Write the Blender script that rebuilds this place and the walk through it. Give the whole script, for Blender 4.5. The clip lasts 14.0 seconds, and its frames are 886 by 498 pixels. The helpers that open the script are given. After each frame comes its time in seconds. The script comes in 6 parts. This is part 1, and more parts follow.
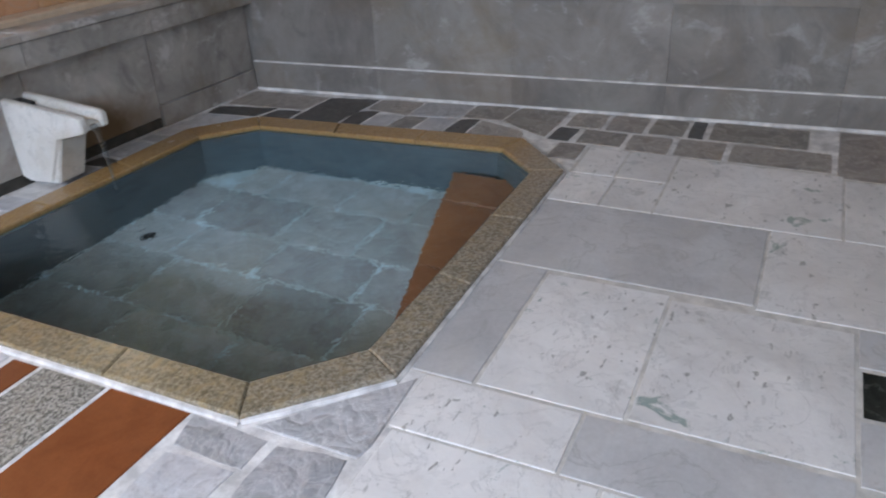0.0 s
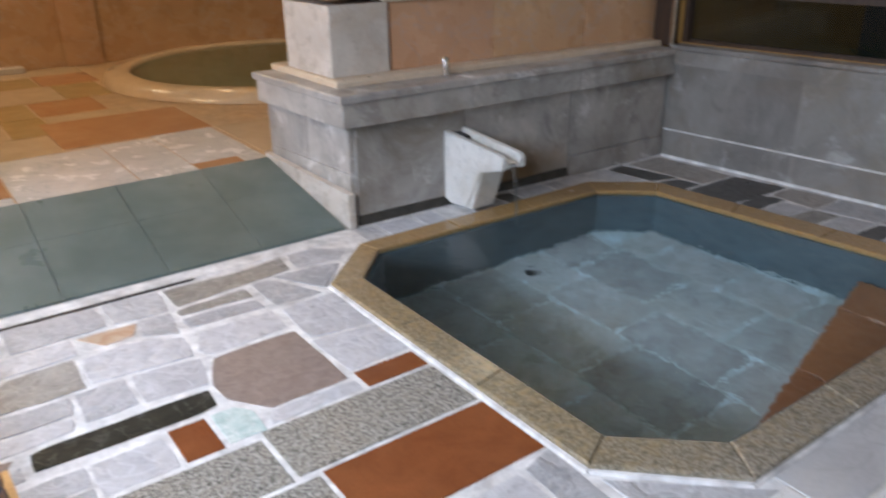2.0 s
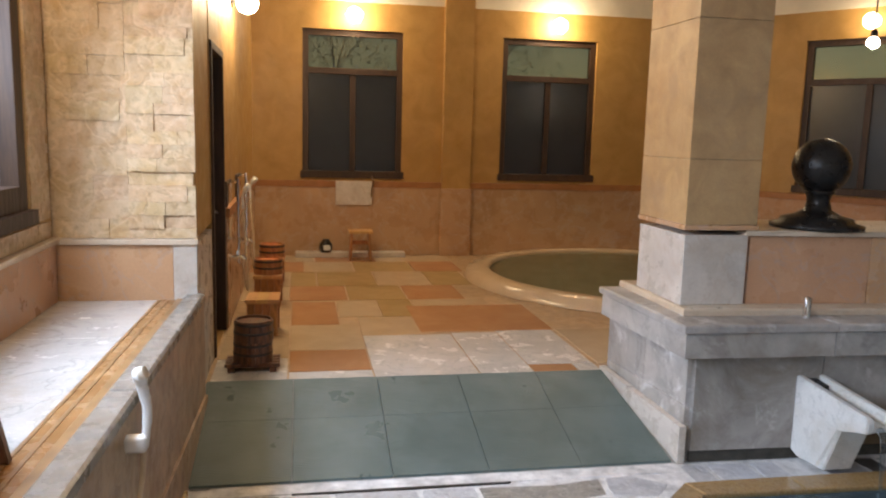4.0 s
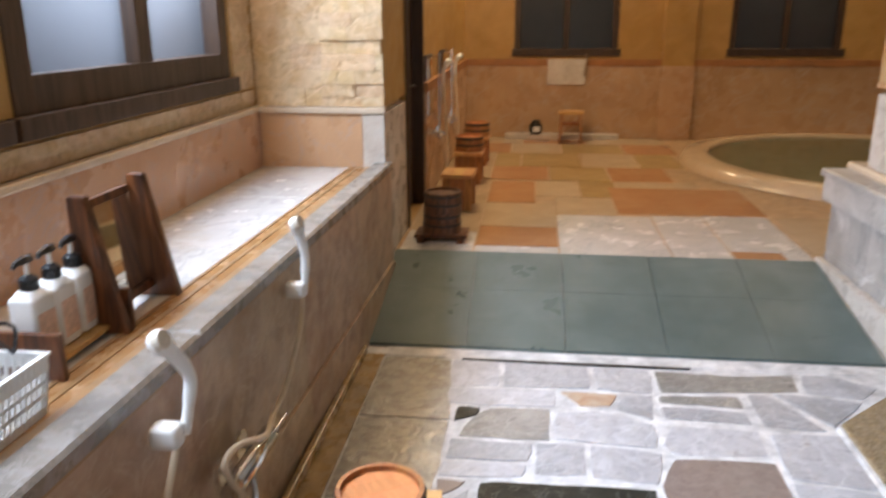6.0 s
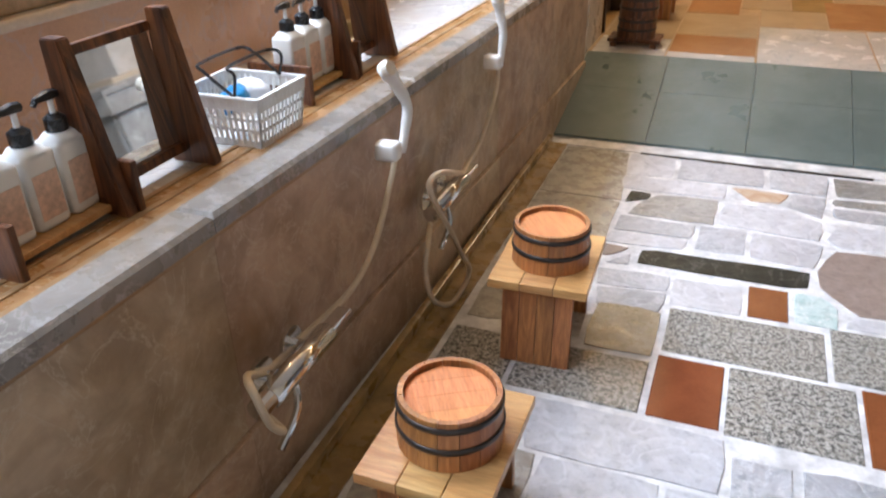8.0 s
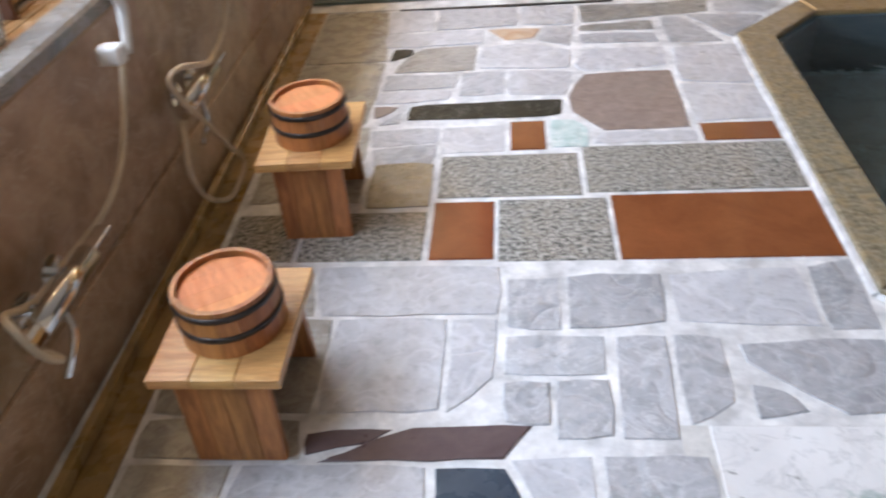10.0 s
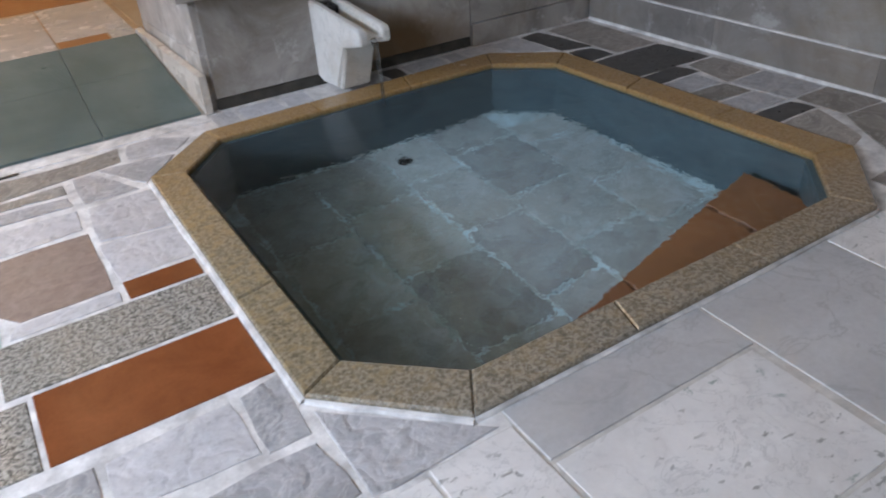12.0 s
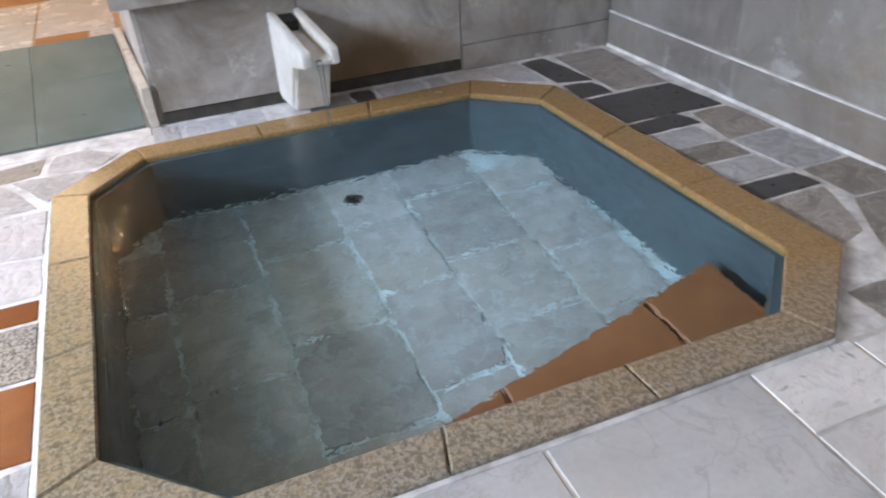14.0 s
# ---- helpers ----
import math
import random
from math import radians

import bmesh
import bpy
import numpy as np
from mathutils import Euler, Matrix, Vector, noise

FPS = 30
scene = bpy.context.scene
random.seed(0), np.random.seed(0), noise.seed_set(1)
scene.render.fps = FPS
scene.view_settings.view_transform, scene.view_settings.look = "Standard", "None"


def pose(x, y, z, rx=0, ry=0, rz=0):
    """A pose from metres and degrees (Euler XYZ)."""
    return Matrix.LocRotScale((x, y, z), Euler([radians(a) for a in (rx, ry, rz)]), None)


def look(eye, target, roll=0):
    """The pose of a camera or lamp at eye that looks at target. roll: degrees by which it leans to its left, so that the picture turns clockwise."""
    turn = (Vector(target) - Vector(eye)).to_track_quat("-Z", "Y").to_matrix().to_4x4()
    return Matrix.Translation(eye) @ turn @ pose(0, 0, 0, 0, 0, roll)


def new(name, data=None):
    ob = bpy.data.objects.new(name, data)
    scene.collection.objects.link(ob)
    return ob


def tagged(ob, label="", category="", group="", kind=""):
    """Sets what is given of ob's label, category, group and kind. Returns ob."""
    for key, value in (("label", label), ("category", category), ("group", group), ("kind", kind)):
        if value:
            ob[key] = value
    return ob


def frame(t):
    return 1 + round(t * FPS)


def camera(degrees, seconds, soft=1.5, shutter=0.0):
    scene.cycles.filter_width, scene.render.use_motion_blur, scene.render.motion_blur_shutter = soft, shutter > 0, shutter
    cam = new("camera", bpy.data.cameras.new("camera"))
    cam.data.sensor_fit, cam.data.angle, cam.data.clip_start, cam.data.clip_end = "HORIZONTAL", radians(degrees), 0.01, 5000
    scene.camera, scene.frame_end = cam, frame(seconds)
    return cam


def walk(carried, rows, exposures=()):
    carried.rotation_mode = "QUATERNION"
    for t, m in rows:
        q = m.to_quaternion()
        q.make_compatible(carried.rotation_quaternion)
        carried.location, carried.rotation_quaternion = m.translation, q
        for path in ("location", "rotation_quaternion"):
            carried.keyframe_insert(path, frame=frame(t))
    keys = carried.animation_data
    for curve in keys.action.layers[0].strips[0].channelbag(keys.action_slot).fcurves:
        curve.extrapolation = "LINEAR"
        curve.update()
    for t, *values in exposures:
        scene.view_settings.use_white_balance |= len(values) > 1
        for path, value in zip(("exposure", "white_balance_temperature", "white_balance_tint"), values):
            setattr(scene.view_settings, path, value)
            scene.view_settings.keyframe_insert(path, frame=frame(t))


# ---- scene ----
# camera and its walk
cam = camera(59.8, 14.0, soft=2.0, shutter=0.4)
PATH = [
    (0, (0.685, 0.084, 1.502), (2.269, 0.863, 0.563), -2.8),
    (0.5, (0.654, 0.065, 1.515), (2.152, 1.015, 0.591), -1.4),
    (1, (0.616, 0.064, 1.529), (1.968, 1.267, 0.678), -1.1),
    (1.5, (0.596, 0.079, 1.535), (1.851, 1.394, 0.702), -0.3),
    (2, (0.55, 0.136, 1.553), (1.623, 1.635, 0.777), -1.0),
    (2.5, (0.485, 0.169, 1.607), (1.35, 1.86, 0.979), -1.2),
    (3, (0.486, 0.174, 1.638), (1.128, 2.014, 1.189), -0.5),
    (3.2, (0.48, 0.166, 1.655), (1.051, 2.039, 1.248), -0.0),
    (5.3, (0.67, 0.226, 1.638), (0.744, 2.212, 1.418), 1.4),
    (5.5, (0.683, 0.267, 1.602), (0.693, 2.238, 1.267), 1.1),
    (6, (0.789, 0.254, 1.535), (0.568, 2.158, 0.964), -0.2),
    (6.5, (0.853, 0.165, 1.487), (0.33, 1.951, 0.753), -1.4),
    (7, (0.858, 0.038, 1.481), (0.283, 1.781, 0.686), -1.0),
    (7.5, (0.853, -0.09, 1.46), (0.212, 1.606, 0.615), -1.0),
    (7.7, (0.866, -0.119, 1.455), (0.214, 1.548, 0.563), -0.8),
    (10, (1.065, -0.153, 1.47), (0.868, 1.396, 0.22), -5.6),
    (10.5, (1.301, -0.145, 1.448), (1.633, 1.388, 0.207), -5.2),
    (11, (1.393, -0.163, 1.48), (2.018, 1.325, 0.299), -4.3),
    (11.5, (1.465, -0.17, 1.508), (2.229, 1.296, 0.381), -3.9),
    (12, (1.57, -0.156, 1.52), (2.415, 1.291, 0.429), -4.0),
    (12.5, (1.767, -0.083, 1.511), (2.642, 1.347, 0.421), -5.1),
    (13, (1.998, -0.075, 1.501), (2.894, 1.334, 0.401), -6.4),
    (13.5, (2.345, -0.127, 1.508), (3.121, 1.353, 0.408), -4.1),
    (14, (2.546, -0.085, 1.49), (3.119, 1.485, 0.392), -3.7),
]
EXPOSURES = [(t, s, 6150, 14) for t, s in ((0.0, 0.12), (2.0, 0.2), (3.0, 0.15), (5.5, 0.3), (6.5, 0.36), (7.5, 0.44), (10.0, 0.22), (10.5, -0.1), (11.0, -0.24), (11.5, -0.12), (12.5, 0.35), (13.2, 0.68), (14.0, 0.84))]
walk(cam, [(t, look(eye, target, roll)) for t, eye, target, roll in PATH],
     EXPOSURES)

U = 1.15  # one unit of the plan in metres


def at(x, y, z):
    """A place of the plan in metres."""
    return Vector((x, y, z)) * U


# world and large lights
world = bpy.data.worlds.new("sky")
scene.world = world
world.use_nodes = True
sky = world.node_tree.nodes.new("ShaderNodeTexSky")
sky.sky_type, sky.sun_disc, sky.sun_elevation, sky.sun_rotation = "NISHITA", False, radians(35), radians(250)
background = world.node_tree.nodes["Background"]
background.inputs["Strength"].default_value = 0.06
world.node_tree.links.new(sky.outputs[0], background.inputs["Color"])


def window_light(name, place, way, wide, high, watts, colour):
    data = bpy.data.lights.new(name, "AREA")
    data.shape, data.size, data.size_y, data.energy, data.color = "RECTANGLE", wide, high, watts, colour
    data.spread = radians(140)
    ob = new(name, data)
    ob.matrix_world = look(place, place + Vector(way))
    return ob


DAY = (0.72, 0.85, 1.0)
for y in (-0.4, 1.295, 2.77):
    window_light("window_daylight", at(-0.80, y, 1.86), (1, 0, -0.75), 1.1 * U, 0.55 * U, 50 if y < 0 else 41 if y < 2 else 55, DAY)


# ---- materials ----
class Nodes:
    """A short way to wire a material."""

    def __init__(self, name):
        self.m = bpy.data.materials.new(name)
        self.m.use_nodes = True
        self.t = self.m.node_tree
        self.bsdf = self.t.nodes["Principled BSDF"]
        self.out = self.t.nodes["Material Output"]
        self.pos = self.t.nodes.new("ShaderNodeTexCoord").outputs["Object"]

    def put(self, socket, value):
        if isinstance(value, bpy.types.NodeSocket):
            self.t.links.new(value, socket)
        elif isinstance(value, tuple) and len(value) == 3 and socket.type == "RGBA":
            socket.default_value = (*value, 1)
        else:
            socket.default_value = value

    def stretch(self, x, y, z):
        n = self.t.nodes.new("ShaderNodeMapping")
        n.inputs["Scale"].default_value = (x, y, z)
        self.put(n.inputs["Vector"], self.pos)
        return n.outputs[0]

    def noise(self, scale, detail=4, rough=0.6, warp=0.0, vec=None):
        n = self.t.nodes.new("ShaderNodeTexNoise")
        self.put(n.inputs["Vector"], vec or self.pos)
        n.inputs["Scale"].default_value, n.inputs["Detail"].default_value = scale, detail
        n.inputs["Roughness"].default_value, n.inputs["Distortion"].default_value = rough, warp
        return n.outputs[0]

    def cells(self, scale, feature="F1", vec=None):
        n = self.t.nodes.new("ShaderNodeTexVoronoi")
        n.feature = feature
        self.put(n.inputs["Vector"], vec or self.pos)
        n.inputs["Scale"].default_value = scale
        return n.outputs["Distance"], (n.outputs["Color"] if feature == "F1" else None)

    def ramp(self, value, low, high, a=0.0, b=1.0):
        n = self.t.nodes.new("ShaderNodeMapRange")
        self.put(n.inputs["Value"], value)
        for k, v in (("From Min", low), ("From Max", high), ("To Min", a), ("To Max", b)):
            n.inputs[k].default_value = v
        return n.outputs[0]

    def mix(self, fac, a, b, kind="MIX"):
        n = self.t.nodes.new("ShaderNodeMix")
        n.data_type, n.blend_type = "RGBA", kind
        self.put(n.inputs[0], fac)
        self.put(n.inputs[6], a)
        self.put(n.inputs[7], b)
        return n.outputs[2]

    def math(self, op, a, b=0.0):
        n = self.t.nodes.new("ShaderNodeMath")
        n.operation = op
        self.put(n.inputs[0], a)
        self.put(n.inputs[1], b)
        return n.outputs[0]

    def random(self):
        return self.t.nodes.new("ShaderNodeObjectInfo").outputs["Random"]

    def tint(self, colour, hue, value):
        """Shift a colour from object to object."""
        n = self.t.nodes.new("ShaderNodeHueSaturation")
        r = self.random()
        self.put(n.inputs["Hue"], self.ramp(r, 0, 1, 0.5 - hue, 0.5 + hue))
        self.put(n.inputs["Value"], self.ramp(self.math("FRACT", self.math("MULTIPLY", r, 7.3)), 0, 1, 1 - value, 1 + value))
        self.put(n.inputs["Color"], colour)
        return n.outputs[0]

    def bump(self, height, strength, distance=0.01):
        n = self.t.nodes.new("ShaderNodeBump")
        n.inputs["Strength"].default_value, n.inputs["Distance"].default_value = strength, distance
        self.put(n.inputs["Height"], height)
        self.put(self.bsdf.inputs["Normal"], n.outputs[0])

    def done(self, colour, rough=0.5, metal=0.0, **more):
        self.put(self.bsdf.inputs["Base Color"], colour)
        self.put(self.bsdf.inputs["Roughness"], rough)
        self.put(self.bsdf.inputs["Metallic"], metal)
        for k, v in more.items():
            self.put(self.bsdf.inputs[k.replace("_", " ")], v)
        return self.m


def stone(name, a, b, size=3.0, rough=(0.25, 0.5), bump=0.2, vein=None, vein_at=6.0, stain=None, hue=0.0, value=0.0, grain=90.0, ridge=0.0):
    """Cut stone: two clouds of colour, fine grain, thin veins and patches of stain."""
    n = Nodes(name)
    cloud = n.noise(size, 5, 0.62, 0.6)
    col = n.mix(n.ramp(cloud, 0.33, 0.67), a, b)
    fine = n.noise(grain, 3, 0.7)
    col = n.mix(0.35, col, n.mix(fine, (0.55, 0.55, 0.55), (1.35, 1.35, 1.35)), "MULTIPLY")
    if vein:
        line = n.math("ABSOLUTE", n.math("SUBTRACT", n.noise(vein_at, 6, 0.6, 1.2), 0.5))
        col = n.mix(n.ramp(line, 0.0, 0.022, 0.65, 0.0), col, vein)
    if stain:
        col = n.mix(n.ramp(n.noise(1.7, 6, 0.7, 0.4), 0.52, 0.72, 0.0, 0.75), col, stain)
    if hue or value:
        col = n.tint(col, hue, value)
    height = n.math("ADD", n.math("MULTIPLY", cloud, 0.6), n.math("MULTIPLY", fine, 0.25))
    if ridge:
        # split faces: flat plates that break off along crooked lines
        crack = n.ramp(n.math("ABSOLUTE", n.math("SUBTRACT", n.noise(7.0, 2, 0.5, 0.7), 0.5)), 0.0, 0.10)
        plate = n.ramp(n.noise(9.0, 3, 0.5, 0.5), 0.38, 0.62)
        height = n.math("ADD", height, n.math("MULTIPLY", n.math("ADD", plate, n.math("MULTIPLY", crack, 0.6)), ridge))
        col = n.mix(n.ramp(crack, 0.0, 0.5, 0.22, 0.0), col, tuple(min(1, c * 1.5) for c in a))
        col = n.mix(n.ramp(n.noise(30, 3, 0.65), 0.52, 0.68, 0.0, 0.35), col, tuple(c * 0.5 for c in b))
    n.bump(height, bump, 0.006)
    return n.done(col, n.ramp(n.noise(size * 2.3, 4), 0.3, 0.7, *rough))


def granite(name, light, dark, warm, rough=0.3):
    n = Nodes(name)
    d, c = n.cells(95)
    fleck = n.noise(75, 4, 0.75, 0.4)
    col = n.mix(n.ramp(fleck, 0.44, 0.56), dark, light)
    col = n.mix(n.ramp(n.noise(28, 3, 0.6), 0.5, 0.66, 0.0, 0.7), col, warm)
    col = n.mix(n.ramp(n.noise(2.2, 5, 0.65), 0.35, 0.75, 0.0, 0.5), col, warm)
    n.bump(n.math("ADD", n.math("MULTIPLY", fleck, 0.3), n.noise(7, 3)), 0.12, 0.003)
    return n.done(col, n.ramp(n.noise(9, 4), 0.3, 0.7, rough * 0.7, rough * 1.5))


def plain(name, colour, rough=0.5, metal=0.0, vary=0.15, size=14.0, bump=0.0, **more):
    n = Nodes(name)
    spots = n.noise(size, 5, 0.65)
    k = 1 - vary
    col = n.mix(n.ramp(spots, 0.35, 0.65), tuple(c * k for c in colour), tuple(min(1, c * (1 + vary * 0.5)) for c in colour))
    if bump:
        n.bump(n.noise(size * 5, 4), bump, 0.004)
    return n.done(col, n.ramp(n.noise(size * 1.7, 4), 0.3, 0.7, max(0.02, rough * 0.8), min(1, rough * 1.2)), metal, **more)


def wood(name, a, b, size=10.0, rough=0.5, along=(1, 14, 14), hue=0.0, value=0.0):
    n = Nodes(name)
    v = n.stretch(*along)
    ring = n.noise(size * 0.25, 5, 0.6, 1.5, v)
    fibre = n.noise(size * 1.6, 4, 0.7, 0.2, v)
    col = n.mix(n.ramp(ring, 0.38, 0.62), a, b)
    col = n.mix(0.5, col, n.mix(n.ramp(fibre, 0.3, 0.7), (0.5, 0.5, 0.5), (1.3, 1.3, 1.3)), "MULTIPLY")
    col = n.mix(n.ramp(n.noise(3.1, 4), 0.55, 0.75, 0.0, 0.35), col, tuple(c * 0.35 for c in a))
    if hue or value:
        col = n.tint(col, hue, value)
    n.bump(fibre, 0.25, 0.002)
    return n.done(col, n.ramp(ring, 0.3, 0.7, rough * 0.8, rough * 1.2))


GROUT = plain("white_grout", (0.73, 0.72, 0.715), 0.75, 0, 0.35, 9, 0.5)
FLAG = stone("grey_flagstone", (0.47, 0.47, 0.49), (0.35, 0.355, 0.37), 7, (0.28, 0.55), 0.7, (0.60, 0.60, 0.61), 9, None, 0.012, 0.15, 90.0, 0.9)
FLAG_PALE = stone("pale_flagstone", (0.58, 0.58, 0.605), (0.45, 0.45, 0.475), 6, (0.25, 0.5), 0.6, (0.5, 0.5, 0.5), 7, None, 0.01, 0.09, 90.0, 0.7)
FLAG_DARK = stone("dark_grey_flagstone", (0.30, 0.29, 0.275), (0.20, 0.195, 0.185), 8, (0.25, 0.45), 0.6, (0.45, 0.43, 0.40), 9, None, 0.01, 0.1, 90.0, 0.8)
# this brown holds stain and the warm shade at the counter foot
FLAG_BROWN = stone("brown_stain_shade_flagstone", (0.43, 0.405, 0.365), (0.32, 0.295, 0.255), 6, (0.15, 0.4), 0.5, (0.5, 0.47, 0.42), 8, (0.30, 0.23, 0.15), 0.01, 0.1, 90.0, 0.6)
FLAG_WET = stone("wet_brown_flagstone", (0.25, 0.20, 0.13), (0.15, 0.115, 0.07), 9, (0.12, 0.5), 1.0, (0.36, 0.30, 0.2), 8, (0.34, 0.31, 0.27))
MAUVE = stone("mauve_flagstone", (0.31, 0.24, 0.215), (0.215, 0.165, 0.15), 22, (0.3, 0.5), 0.5, None, 6, (0.25, 0.21, 0.19), 0.01, 0.06, 60.0)
RUST = stone("rust_stone", (0.42, 0.25, 0.15), (0.55, 0.45, 0.35), 8, (0.3, 0.5), 0.4)
TEAL = stone("green_white_marble", (0.62, 0.68, 0.66), (0.36, 0.52, 0.50), 12, (0.2, 0.4), 0.3, (0.8, 0.8, 0.8), 8)
TERRACOTTA = stone("terracotta_tile", (0.24, 0.078, 0.029), (0.185, 0.058, 0.022), 5, (0.035, 0.10), 0.12, None, 6, None, 0.006, 0.08)
BLACK = stone("black_slate", (0.010, 0.012, 0.010), (0.03, 0.033, 0.028), 10, (0.35, 0.55), 0.6, (0.12, 0.12, 0.11), 8)
BLACK.node_tree.nodes["Principled BSDF"].inputs["Specular IOR Level"].default_value = 0.18
PLUM = stone("plum_slate", (0.085, 0.055, 0.06), (0.13, 0.09, 0.09), 8, (0.25, 0.45), 0.4)
GRANITE = granite("speckled_granite", (0.47, 0.445, 0.405), (0.085, 0.083, 0.076), (0.31, 0.285, 0.24), 0.035)


def rim_granite():
    """Yellow granite: orange mineral bloom where the hot water runs over, scrubbed grey where people step."""
    n = Nodes("yellow_granite")
    fleck = n.noise(70, 4, 0.75, 0.4)
    col = n.mix(n.ramp(fleck, 0.42, 0.58), (0.165, 0.135, 0.085), (0.33, 0.28, 0.195))
    col = n.mix(n.ramp(n.noise(26, 3, 0.6), 0.48, 0.66, 0.0, 0.7), col, (0.335, 0.255, 0.135))
    split = n.t.nodes.new("ShaderNodeSeparateXYZ")
    n.put(split.inputs[0], n.pos)
    drift = n.math("MULTIPLY", n.noise(1.6, 4), 0.9)
    along = n.math("ADD", n.math("ADD", split.outputs[0], n.math("MULTIPLY", split.outputs[1], 0.8)), drift)
    col = n.mix(n.ramp(along, 4.3, 6.0, 0.0, 0.5), col, (0.42, 0.215, 0.045))
    grey = n.math("ADD", split.outputs[1], drift)
    col = n.mix(n.ramp(grey, 1.45, 2.05, 0.6, 0.0), col, n.mix(n.ramp(fleck, 0.42, 0.58), (0.16, 0.15, 0.135), (0.38, 0.36, 0.33)))
    n.bump(n.math("ADD", fleck, n.noise(12, 4)), 0.25, 0.003)
    return n.done(col, n.ramp(n.noise(9, 4), 0.3, 0.7, 0.07, 0.28))


RIM = rim_granite()

BACKTILE = stone("taupe_stone_tile", (0.34, 0.31, 0.28), (0.22, 0.20, 0.18), 7, (0.3, 0.5), 0.5, (0.5, 0.47, 0.44), 7, None, 0.014, 0.22, 90.0, 0.4)
BLUE_SLATE = stone("blue_black_slate", (0.035, 0.05, 0.075), (0.065, 0.085, 0.11), 8, (0.2, 0.4), 0.4)
SLATE = stone("charcoal_slate_tile", (0.055, 0.052, 0.05), (0.085, 0.08, 0.075), 8, (0.25, 0.45), 0.3)


def speckled_marble():
    n = Nodes("white_speckled_marble")
    col = n.mix(n.ramp(n.noise(2.4, 6, 0.65, 0.8), 0.35, 0.68), (0.82, 0.81, 0.81), (0.68, 0.67, 0.67))
    line = n.math("ABSOLUTE", n.math("SUBTRACT", n.noise(4.2, 7, 0.62, 1.6), 0.5))
    col = n.mix(n.ramp(line, 0.0, 0.014, 0.5, 0.0), col, (0.45, 0.45, 0.45))
    col = n.mix(n.ramp(n.noise(0.9, 6, 0.7, 0.5), 0.46, 0.72, 0.0, 0.7), col, (0.44, 0.42, 0.40))
    pits = n.noise(21, 4, 0.62, 0.3, n.stretch(0.7, 1.5, 1.0))
    spot = n.math("MULTIPLY", n.ramp(pits, 0.615, 0.65), n.ramp(n.noise(3.1, 3), 0.42, 0.55))
    col = n.mix(n.math("MULTIPLY", spot, 0.85), col, (0.30, 0.30, 0.29))
    col = n.mix(n.ramp(n.noise(13, 5, 0.7, 0.4), 0.55, 0.7, 0.0, 0.4), col, (0.52, 0.51, 0.51))
    chip = n.math("SUBTRACT", n.noise(60, 4), n.math("MULTIPLY", spot, 2.0))
    green = n.ramp(n.noise(5.0, 6, 0.7, 0.8), 0.635, 0.68, 0.0, 0.8)
    col = n.mix(green, col, (0.22, 0.30, 0.27))
    # one large green inclusion in the slab beside the corner stone
    spot_at = n.t.nodes.new("ShaderNodeMapping")
    spot_at.inputs["Location"].default_value = (-1.60 * U, -0.70 * U * 1.7, 0.0)
    spot_at.inputs["Scale"].default_value = (1.0, 1.7, 1.0)
    n.put(spot_at.inputs["Vector"], n.pos)
    reach = n.t.nodes.new("ShaderNodeVectorMath")
    reach.operation = "LENGTH"
    n.put(reach.inputs[0], spot_at.outputs[0])
    blot = n.math("ADD", reach.outputs["Value"], n.math("MULTIPLY", n.noise(14, 4, 0.6, 0.5), 0.42))
    col = n.mix(n.ramp(blot, 0.22, 0.27, 0.75, 0.0), col, (0.27, 0.36, 0.33))
    col = n.tint(col, 0.008, 0.07)
    n.bump(chip, 0.25, 0.003)
    return n.done(col, n.ramp(n.noise(6, 5), 0.3, 0.7, 0.22, 0.5))


MARBLE = speckled_marble()
MARBLE_GREY = stone("grey_marble_slab", (0.56, 0.56, 0.57), (0.43, 0.43, 0.44), 3.2, (0.28, 0.5), 0.25, (0.36, 0.36, 0.36), 3.4, (0.50, 0.49, 0.47), 0.008, 0.06, 45.0)
MORTAR = plain("beige_grey_mortar", (0.60, 0.58, 0.55), 0.8, 0, 0.25, 12, 0.4)
TANJOINT = plain("tan_floor_joint", (0.40, 0.27, 0.15), 0.6, 0, 0.2, 12)
JOINT = plain("grey_mortar", (0.42, 0.41, 0.39), 0.8, 0, 0.3, 12, 0.4)


